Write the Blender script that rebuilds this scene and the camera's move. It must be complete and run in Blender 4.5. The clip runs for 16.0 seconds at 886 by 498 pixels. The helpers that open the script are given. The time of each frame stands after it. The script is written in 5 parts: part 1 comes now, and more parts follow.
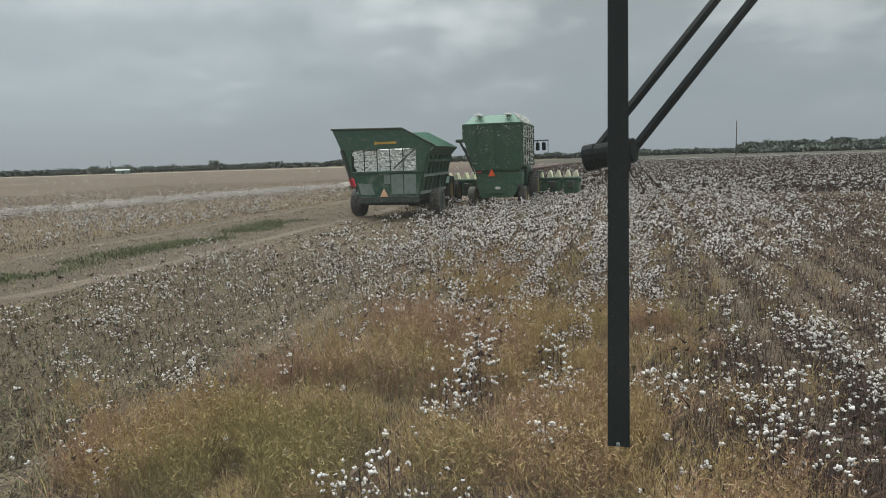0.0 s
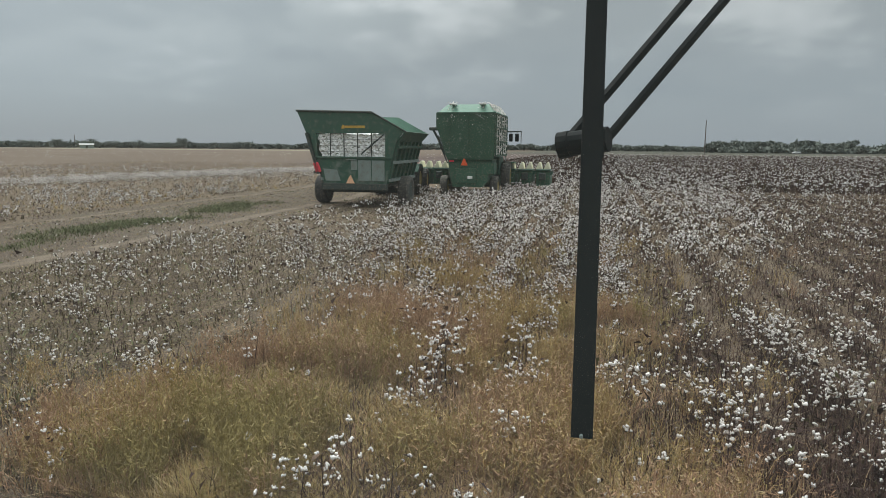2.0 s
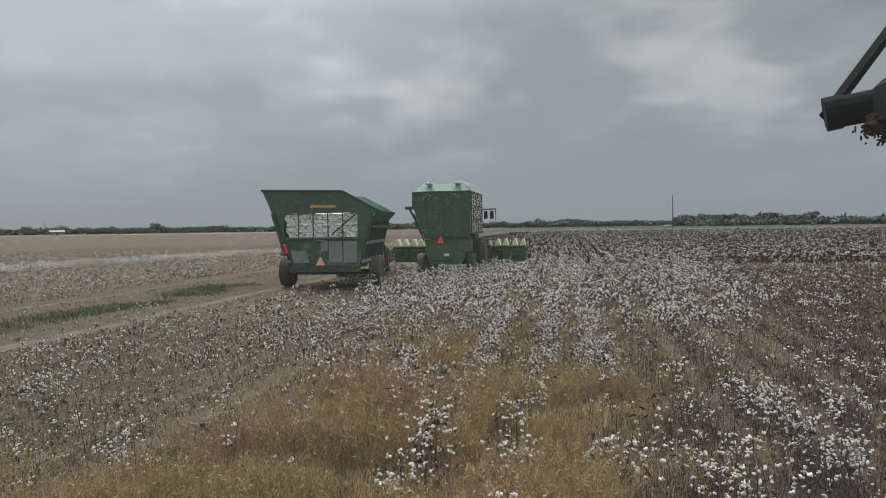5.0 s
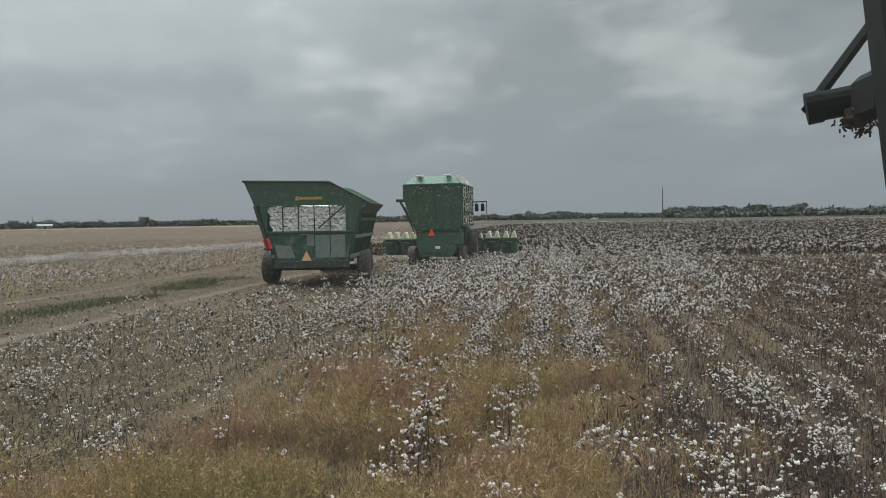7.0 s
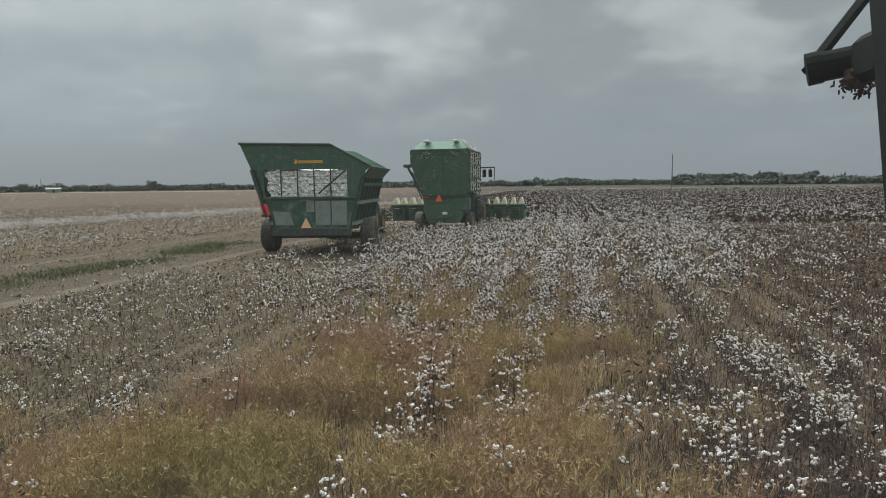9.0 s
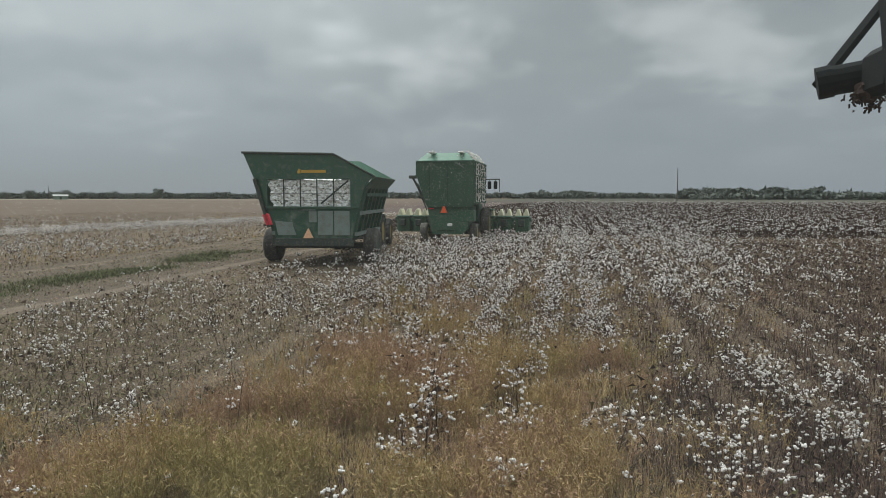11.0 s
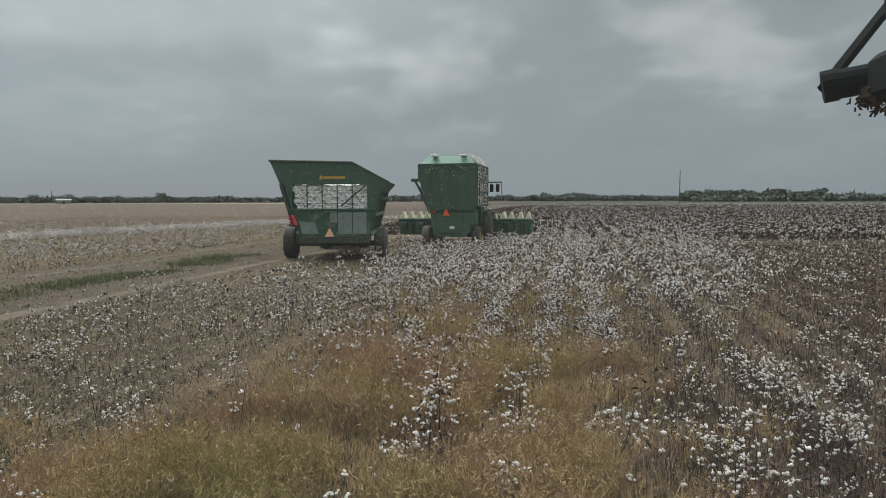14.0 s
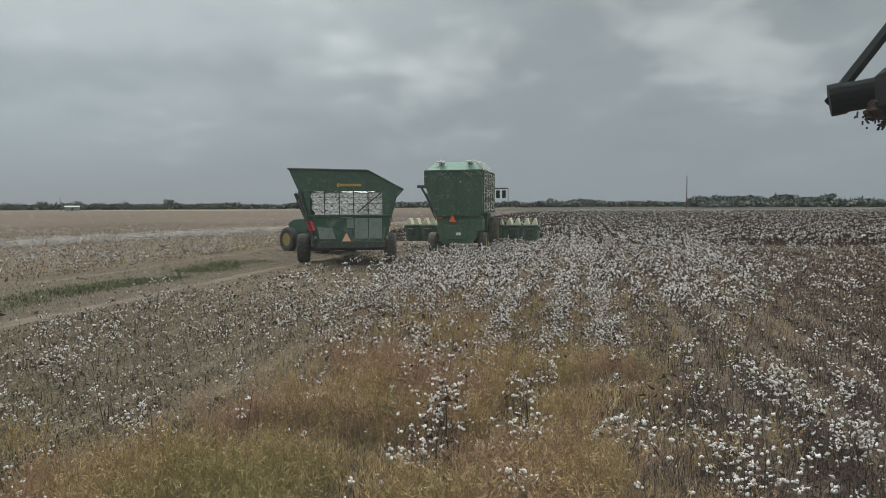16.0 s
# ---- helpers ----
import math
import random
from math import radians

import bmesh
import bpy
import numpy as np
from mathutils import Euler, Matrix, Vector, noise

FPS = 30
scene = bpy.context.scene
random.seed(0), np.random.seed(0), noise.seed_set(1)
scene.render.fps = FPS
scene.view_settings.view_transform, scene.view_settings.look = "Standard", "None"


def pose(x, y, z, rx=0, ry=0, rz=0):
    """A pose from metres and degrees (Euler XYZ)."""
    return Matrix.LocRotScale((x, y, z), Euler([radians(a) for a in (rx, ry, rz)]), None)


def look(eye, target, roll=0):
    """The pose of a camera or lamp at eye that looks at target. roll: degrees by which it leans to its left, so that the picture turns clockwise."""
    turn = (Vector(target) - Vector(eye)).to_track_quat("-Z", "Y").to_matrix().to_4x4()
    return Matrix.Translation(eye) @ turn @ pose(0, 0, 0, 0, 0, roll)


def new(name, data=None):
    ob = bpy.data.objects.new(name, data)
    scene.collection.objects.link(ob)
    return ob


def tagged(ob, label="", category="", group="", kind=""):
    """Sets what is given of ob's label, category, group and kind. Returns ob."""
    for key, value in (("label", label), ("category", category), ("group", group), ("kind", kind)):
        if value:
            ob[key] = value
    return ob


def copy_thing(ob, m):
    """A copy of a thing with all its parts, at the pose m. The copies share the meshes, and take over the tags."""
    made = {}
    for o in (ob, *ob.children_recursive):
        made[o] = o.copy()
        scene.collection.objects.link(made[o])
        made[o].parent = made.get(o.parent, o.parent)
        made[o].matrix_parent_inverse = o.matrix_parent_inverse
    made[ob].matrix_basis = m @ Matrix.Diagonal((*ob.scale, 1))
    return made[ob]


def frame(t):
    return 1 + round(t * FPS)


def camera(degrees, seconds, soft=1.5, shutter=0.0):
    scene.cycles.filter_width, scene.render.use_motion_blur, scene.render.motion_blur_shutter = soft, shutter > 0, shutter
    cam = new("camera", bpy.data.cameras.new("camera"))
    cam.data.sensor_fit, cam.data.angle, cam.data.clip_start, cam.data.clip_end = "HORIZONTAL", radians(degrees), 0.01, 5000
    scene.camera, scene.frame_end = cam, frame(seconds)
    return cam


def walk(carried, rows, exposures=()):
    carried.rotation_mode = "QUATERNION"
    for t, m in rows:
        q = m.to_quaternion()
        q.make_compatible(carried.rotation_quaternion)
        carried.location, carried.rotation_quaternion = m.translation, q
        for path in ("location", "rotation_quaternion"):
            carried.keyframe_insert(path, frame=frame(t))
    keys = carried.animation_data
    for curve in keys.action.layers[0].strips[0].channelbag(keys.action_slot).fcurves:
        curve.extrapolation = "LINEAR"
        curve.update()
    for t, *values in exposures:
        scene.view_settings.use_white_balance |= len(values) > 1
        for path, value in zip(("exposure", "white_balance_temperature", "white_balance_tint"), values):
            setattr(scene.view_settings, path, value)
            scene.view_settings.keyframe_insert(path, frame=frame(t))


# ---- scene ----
cam = camera(68.0, 16.0, soft=0.8)
PATH = [
    (0, (0.165, 0.003, 2.524), (-0.377, 1.909, 2.254), -1.9),
    (0.5, (0.163, 0.004, 2.52), (-0.378, 1.907, 2.234), -2.3),
    (1, (0.166, 0.001, 2.521), (-0.317, 1.923, 2.247), -0.1),
    (1.5, (0.163, 0.001, 2.519), (-0.314, 1.923, 2.238), -0.6),
    (2, (0.164, 0.011, 2.521), (-0.288, 1.934, 2.214), 0.4),
    (2.5, (0.167, 0.017, 2.525), (-0.267, 1.954, 2.276), -0.2),
    (3, (0.171, 0.018, 2.523), (-0.257, 1.959, 2.304), -2.6),
    (3.5, (0.134, 0.033, 2.508), (-0.28, 1.985, 2.368), -2.6),
    (4, (0.081, 0.086, 2.489), (-0.412, 2.022, 2.402), -1.5),
    (4.2, (0.046, 0.08, 2.486), (-0.359, 2.038, 2.429), -0.7),
    (6.5, (0.041, 0.059, 2.476), (-0.328, 2.022, 2.371), -1.0),
    (7, (0.04, 0.052, 2.478), (-0.317, 2.018, 2.385), -1.0),
    (7.5, (0.041, 0.056, 2.478), (-0.313, 2.023, 2.391), -0.7),
    (8, (0.051, 0.065, 2.482), (-0.287, 2.035, 2.426), -0.1),
    (8.5, (0.045, 0.052, 2.477), (-0.334, 2.008, 2.31), -0.6),
    (8.7, (0.045, 0.05, 2.476), (-0.333, 2.004, 2.279), -0.7),
    (11, (0.042, 0.045, 2.474), (-0.35, 2.0, 2.312), -0.0),
    (11.5, (0.05, 0.064, 2.479), (-0.324, 2.023, 2.327), -0.1),
    (12, (0.045, 0.053, 2.474), (-0.359, 2.007, 2.329), 0.7),
    (12.5, (0.041, 0.042, 2.474), (-0.363, 1.996, 2.335), 0.3),
    (13, (0.042, 0.052, 2.474), (-0.362, 2.005, 2.329), 0.5),
    (13.5, (0.042, 0.051, 2.475), (-0.356, 2.007, 2.344), 0.5),
    (14, (0.041, 0.046, 2.475), (-0.358, 2.0, 2.322), -0.2),
    (14.5, (0.043, 0.047, 2.474), (-0.354, 2.0, 2.307), 0.4),
    (15, (0.039, 0.037, 2.472), (-0.357, 1.991, 2.314), 0.5),
    (15.5, (0.044, 0.057, 2.473), (-0.352, 2.012, 2.323), 0.9),
    (16, (0.04, 0.043, 2.478), (-0.378, 1.994, 2.344), -0.3),
]
walk(cam, [(t, look(e, g, r)) for t, e, g, r in PATH], [(0, 0.14), (3, 0.1), (4, -0.02), (8, -0.06), (11, -0.02), (14, -0.1), (16, -0.03)])

# ---- world and sun: overcast ----
world = bpy.data.worlds.new("overcast_sky")
scene.world = world
world.use_nodes = True
SUN_EL, SUN_AZ = 52.0, -46.0


def build_sky():
    nt = world.node_tree
    n, ln = nt.nodes, nt.links
    n.clear()
    out = n.new("ShaderNodeOutputWorld")
    bg = n.new("ShaderNodeBackground")
    sky = n.new("ShaderNodeTexSky")
    sky.sky_type, sky.sun_disc = "NISHITA", False
    sky.sun_elevation, sky.sun_rotation = radians(SUN_EL), radians(SUN_AZ)
    tc = n.new("ShaderNodeTexCoord")
    sep = n.new("ShaderNodeSeparateXYZ")
    ln.new(tc.outputs["Generated"], sep.inputs[0])

    def math_node(op, a, b=None, c=None):
        m = n.new("ShaderNodeMath")
        m.operation = op
        for k, v in enumerate((a, b, c)):
            if v is None:
                continue
            if isinstance(v, (int, float)):
                m.inputs[k].default_value = v
            else:
                ln.new(v, m.inputs[k])
        return m.outputs[0]

    up = math_node("MAXIMUM", sep.outputs[2], 0.0)
    den = math_node("ADD", up, 0.3)
    px_ = math_node("DIVIDE", sep.outputs[0], den)
    py_ = math_node("DIVIDE", sep.outputs[1], den)
    comb = n.new("ShaderNodeCombineXYZ")
    ln.new(px_, comb.inputs[0]), ln.new(py_, comb.inputs[1])

    def cloud(scale, detail, seed, rough=0.55):
        t = n.new("ShaderNodeTexNoise")
        t.noise_dimensions = "4D"
        t.inputs["W"].default_value = seed
        t.inputs["Scale"].default_value, t.inputs["Detail"].default_value, t.inputs["Roughness"].default_value = scale, detail, rough
        t.inputs["Distortion"].default_value = 0.25
        ln.new(comb.outputs[0], t.inputs["Vector"])
        return t.outputs["Fac"]

    big = cloud(1.5, 3, 5.6)
    small = cloud(4.0, 6, 8.4, 0.55)
    mix = math_node("ADD", math_node("MULTIPLY", big, 0.62), math_node("MULTIPLY", small, 0.38))
    ramp = n.new("ShaderNodeValToRGB")
    ramp.color_ramp.interpolation = "EASE"
    e = ramp.color_ramp.elements
    e[0].position, e[0].color = 0.36, (0.235, 0.268, 0.28, 1)
    e[1].position, e[1].color = 0.66, (0.46, 0.497, 0.5, 1)
    m = e.new(0.5)
    m.color = (0.29, 0.325, 0.332, 1)
    ln.new(mix, ramp.inputs[0])
    # the veil near the horizon
    hz = n.new("ShaderNodeMapRange")
    hz.inputs["From Min"].default_value, hz.inputs["From Max"].default_value = 0.0, 0.22
    hz.interpolation_type = "SMOOTHSTEP"
    ln.new(up, hz.inputs["Value"])
    mh = n.new("ShaderNodeMix")
    mh.data_type = "RGBA"
    ln.new(hz.outputs[0], mh.inputs["Factor"])
    mh.inputs["A"].default_value = (0.248, 0.292, 0.325, 1)
    ln.new(ramp.outputs[0], mh.inputs["B"])
    # overcast skies are brighter towards the zenith
    zen = n.new("ShaderNodeMapRange")
    zen.inputs["From Min"].default_value, zen.inputs["From Max"].default_value = 0.3, 0.85
    zen.inputs["To Min"].default_value, zen.inputs["To Max"].default_value = 1.0, 3.95
    ln.new(up, zen.inputs["Value"])
    sc = n.new("ShaderNodeVectorMath")
    sc.operation = "SCALE"
    ln.new(mh.outputs["Result"], sc.inputs[0]), ln.new(zen.outputs[0], sc.inputs["Scale"])
    sunward = n.new("ShaderNodeVectorMath")
    sunward.operation = "DOT_PRODUCT"
    ln.new(tc.outputs["Generated"], sunward.inputs[0])
    sunward.inputs[1].default_value = (math.sin(radians(SUN_AZ)) * math.cos(radians(SUN_EL)), math.cos(radians(SUN_AZ)) * math.cos(radians(SUN_EL)), math.sin(radians(SUN_EL)))
    glow = n.new("ShaderNodeMapRange")
    glow.inputs["From Min"].default_value, glow.inputs["From Max"].default_value = 0.63, 1.0
    glow.inputs["To Min"].default_value, glow.inputs["To Max"].default_value = 0.98, 2.4
    ln.new(sunward.outputs["Value"], glow.inputs["Value"])
    sc2 = n.new("ShaderNodeVectorMath")
    sc2.operation = "SCALE"
    ln.new(sc.outputs[0], sc2.inputs[0]), ln.new(glow.outputs[0], sc2.inputs["Scale"])
    sc = sc2
    sk = n.new("ShaderNodeVectorMath")
    sk.operation = "SCALE"
    sk.inputs["Scale"].default_value = 0.006
    ln.new(sky.outputs[0], sk.inputs[0])
    add = n.new("ShaderNodeVectorMath")
    ln.new(sc.outputs[0], add.inputs[0]), ln.new(sk.outputs[0], add.inputs[1])
    ln.new(add.outputs[0], bg.inputs["Color"])
    bg.inputs["Strength"].default_value = 1.0
    ln.new(bg.outputs[0], out.inputs[0])


build_sky()
sun = new("sun", bpy.data.lights.new("sun", "SUN"))
sun.data.energy, sun.data.angle, sun.data.color = 1.3, radians(16), (1.0, 0.93, 0.82)
sun.matrix_world = look((math.sin(radians(SUN_AZ)) * math.cos(radians(SUN_EL)) * 500, math.cos(radians(SUN_AZ)) * math.cos(radians(SUN_EL)) * 500, math.sin(radians(SUN_EL)) * 500), (0, 0, 0))


# ---- materials ----
class Nodes:
    def __init__(self, name):
        self.m = bpy.data.materials.new(name)
        self.m.use_nodes = True
        self.t = self.m.node_tree
        self.b = self.t.nodes["Principled BSDF"]

    def add(self, kind, **kw):
        nd = self.t.nodes.new(kind)
        for k, v in kw.items():
            nd.inputs[k.replace("_", " ")].default_value = v
        return nd

    def link(self, a, b):
        self.t.links.new(a, b)

    def noise(self, scale, detail=4, coords=None, rough=0.55):
        nd = self.add("ShaderNodeTexNoise", Scale=scale, Detail=detail, Roughness=rough)
        if coords:
            self.link(coords, nd.inputs["Vector"])
        return nd.outputs["Fac"]

    def ramp(self, fac, stops):
        r = self.t.nodes.new("ShaderNodeValToRGB")
        e = r.color_ramp.elements
        while len(e) < len(stops):
            e.new(0.5)
        for el, (p, c) in zip(e, stops):
            el.position, el.color = p, (*c, 1) if len(c) == 3 else (c[0], c[0], c[0], 1)
        self.link(fac, r.inputs[0])
        return r.outputs[0]

    def mix(self, fac, a, b, blend="MIX"):
        m = self.t.nodes.new("ShaderNodeMix")
        m.data_type, m.blend_type = "RGBA", blend
        for v, k in ((fac, "Factor"), (a, "A"), (b, "B")):
            if isinstance(v, (int, float)):
                m.inputs[k].default_value = v
            elif isinstance(v, tuple):
                m.inputs[k].default_value = (*v, 1)
            else:
                self.link(v, m.inputs[k])
        return m.outputs["Result"]

    def calc(self, op, a, b=0.0):
        m = self.t.nodes.new("ShaderNodeMath")
        m.operation = op
        for k, v in enumerate((a, b)):
            if isinstance(v, (int, float)):
                m.inputs[k].default_value = v
            else:
                self.link(v, m.inputs[k])
        return m.outputs[0]

    def range(self, v, a, b, c=0.0, d=1.0):
        m = self.add("ShaderNodeMapRange", From_Min=a, From_Max=b, To_Min=c, To_Max=d)
        m.interpolation_type = "SMOOTHSTEP"
        self.link(v, m.inputs["Value"])
        return m.outputs[0]

    def bump(self, h, strength=0.3, dist=0.01):
        b = self.add("ShaderNodeBump", Strength=strength, Distance=dist)
        self.link(h, b.inputs["Height"])
        self.link(b.outputs[0], self.b.inputs["Normal"])


def coords(k):
    return k.add("ShaderNodeTexCoord").outputs["Object"]


def paint(name, base, dirt=(0.16, 0.135, 0.1), rough=0.45, dirty=0.5, metal=0.0, lint=0.0, grain=14.0, gloss=0.5):
    """Painted or bare metal with dust, scuffs and, where wanted, clinging lint."""
    k = Nodes(name)
    c = coords(k)
    big = k.noise(1.3, 5, c)
    fine = k.noise(grain, 5, c)
    col = k.mix(k.range(big, 0.3, 0.75, 0.0, 0.35), base, tuple(v * 0.6 for v in base))
    col = k.mix(k.calc("MULTIPLY", k.range(fine, 0.45, 0.75), dirty), col, dirt)
    if lint:
        sp = k.noise(9, 8, c, 0.75)
        patch = k.noise(1.6, 3, c)
        col = k.mix(k.calc("MULTIPLY", k.range(sp, 0.6 - 0.16 * lint, 0.66), k.range(patch, 0.45, 0.62)), col, (0.24, 0.24, 0.21))
    k.link(col, k.b.inputs["Base Color"])
    k.link(k.range(fine, 0.3, 0.8, rough, min(1.0, rough + 0.3)), k.b.inputs["Roughness"])
    k.b.inputs["Metallic"].default_value = metal
    k.b.inputs["Specular IOR Level"].default_value = gloss
    k.bump(k.noise(40, 3, c), 0.15, 0.004)
    return k.m


def island(name, stops, rough=0.9, scale=6.0, dark=0.55):
    """Plants: each loose piece takes its own tone; fibres and blotches over it."""
    k = Nodes(name)
    geo = k.t.nodes.new("ShaderNodeNewGeometry")
    col = k.ramp(geo.outputs["Random Per Island"], stops)
    f = k.noise(scale, 4, coords(k))
    col = k.mix(k.range(f, 0.35, 0.7), col, k.mix(1.0, col, (dark, dark, dark), "MULTIPLY"))
    k.link(col, k.b.inputs["Base Color"])
    k.b.inputs["Roughness"].default_value = rough
    k.b.inputs["Specular IOR Level"].default_value = 0.15
    return k.m


# besides real dust, GREEN, DARK and RUBBER bases are lifted to carry airborne haze
GREEN = paint("green_paint", (0.026, 0.08, 0.05), dirty=0.5, dirt=(0.15, 0.15, 0.125), grain=5.0, rough=0.55)
GREEN_DUSTY = paint("green_paint_dusty", (0.034, 0.1, 0.058), dirty=0.75, rough=0.6, dirt=(0.17, 0.16, 0.13))
GREEN_CAKED = paint("green_paint_caked_dust", (0.026, 0.08, 0.05), dirty=0.8, rough=0.7, dirt=(0.19, 0.21, 0.18), grain=2.4)
GREEN_LINT = paint("green_paint_lint", (0.018, 0.07, 0.036), dirty=0.45, rough=0.6, lint=0.6)
MINT = paint("light_green_paint", (0.115, 0.235, 0.17), dirty=0.3, rough=0.5)
STEEL = paint("grey_sheet_steel", (0.19, 0.235, 0.215), dirty=0.45, rough=0.55, grain=5.0)
DARK = paint("dark_frame_steel", (0.03, 0.044, 0.038), dirty=0.6, rough=0.6)
YELLOW = paint("yellow_plastic", (0.7, 0.66, 0.47), dirty=0.3, rough=0.5, dirt=(0.5, 0.47, 0.4))
YELLOW_RIM = paint("yellow_rim_paint", (0.3, 0.22, 0.06), dirty=0.6, rough=0.5)
GOLD = paint("gold_decal", (0.5, 0.3, 0.04), dirty=0.3, rough=0.5)
RED = paint("red_lamp_lens", (0.75, 0.05, 0.07), dirty=0.1, rough=0.3)
ORANGE = paint("orange_reflector", (0.85, 0.12, 0.03), dirty=0.1, rough=0.4)
PEACH = paint("faded_orange_reflector", (0.85, 0.5, 0.3), dirty=0.1, rough=0.5)
RUBBER = paint("tyre_rubber", (0.04, 0.04, 0.038), dirty=0.8, rough=0.85, dirt=(0.14, 0.12, 0.1))
DUSTY_RUBBER = paint("dusty_tyre_rubber", (0.09, 0.085, 0.075), dirty=0.9, rough=0.9, dirt=(0.2, 0.18, 0.15))
BLACK = paint("black_wiper_metal", (0.004, 0.007, 0.007), dirty=0.1, rough=0.75, dirt=(0.012, 0.016, 0.014), gloss=0.15)
WHITE = paint("white_paint", (0.75, 0.75, 0.73), dirty=0.2)
WOODPOLE = paint("weathered_pole_wood", (0.11, 0.09, 0.075), dirty=0.3, rough=0.9)
ROOFING = paint("weathered_pale_roofing", (0.36, 0.38, 0.36), dirty=0.4, rough=0.6)
GLASSY = paint("dark_cab_glass", (0.02, 0.03, 0.035), dirty=0.2, rough=0.1)


def cotton_mat():
    k = Nodes("cotton_lint")
    geo = k.t.nodes.new("ShaderNodeNewGeometry")
    col = k.ramp(geo.outputs["Random Per Island"], [(0.0, (0.5, 0.45, 0.4)), (0.25, (0.67, 0.62, 0.58)), (1.0, (0.82, 0.78, 0.75))])
    c = coords(k)
    col = k.mix(k.range(k.noise(60, 4, c), 0.5, 0.75, 0.0, 0.3), col, (0.5, 0.45, 0.4))
    k.link(col, k.b.inputs["Base Color"])
    k.b.inputs["Roughness"].default_value = 1.0
    k.b.inputs["Specular IOR Level"].default_value = 0.05
    k.bump(k.noise(120, 4, c), 0.6, 0.008)
    return k.m


COTTON = cotton_mat()
STALK = island("cotton_stalk_bark", [(0.0, (0.042, 0.027, 0.022)), (0.6, (0.066, 0.042, 0.035)), (1.0, (0.11, 0.075, 0.058))])
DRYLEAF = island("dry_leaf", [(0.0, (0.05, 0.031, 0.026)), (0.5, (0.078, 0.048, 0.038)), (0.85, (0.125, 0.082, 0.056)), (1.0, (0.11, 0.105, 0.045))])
GOLDGRASS = island("dry_golden_grass", [(0.0, (0.27, 0.175, 0.075)), (0.3, (0.46, 0.31, 0.135)), (0.55, (0.4, 0.3, 0.115)), (0.8, (0.52, 0.4, 0.23)), (1.0, (0.38, 0.21, 0.12))], dark=0.62)
BRUSH = island("dry_twig_brush", [(0.0, (0.042, 0.023, 0.02)), (0.5, (0.07, 0.04, 0.032)), (0.85, (0.115, 0.07, 0.05)), (1.0, (0.19, 0.135, 0.09))], dark=0.65)
LITTER = island("field_litter", [(0.0, (0.065, 0.05, 0.028)), (0.4, (0.14, 0.108, 0.062)), (0.75, (0.25, 0.195, 0.118)), (1.0, (0.13, 0.13, 0.055))], dark=0.7)
REDGRASS = island("rusty_weed", [(0.0, (0.29, 0.165, 0.1)), (0.5, (0.4, 0.245, 0.15)), (1.0, (0.46, 0.33, 0.2))], dark=0.75)
OLIVE = island("olive_weed", [(0.0, (0.22, 0.165, 0.06)), (0.5, (0.34, 0.27, 0.1)), (1.0, (0.42, 0.33, 0.16))], dark=0.7)
GREENGRASS = island("short_green_grass", [(0.0, (0.085, 0.098, 0.042)), (0.6, (0.12, 0.135, 0.06)), (1.0, (0.2, 0.175, 0.1))], dark=0.7)
# far foliage: distance haze is mixed into the base colour, paler and greyer than leaves
HAZED_LEAVES = island("far_leaves_with_haze", [(0.0, (0.12, 0.135, 0.12)), (0.6, (0.14, 0.155, 0.135)), (1.0, (0.165, 0.18, 0.15))], scale=1.0, dark=0.85)


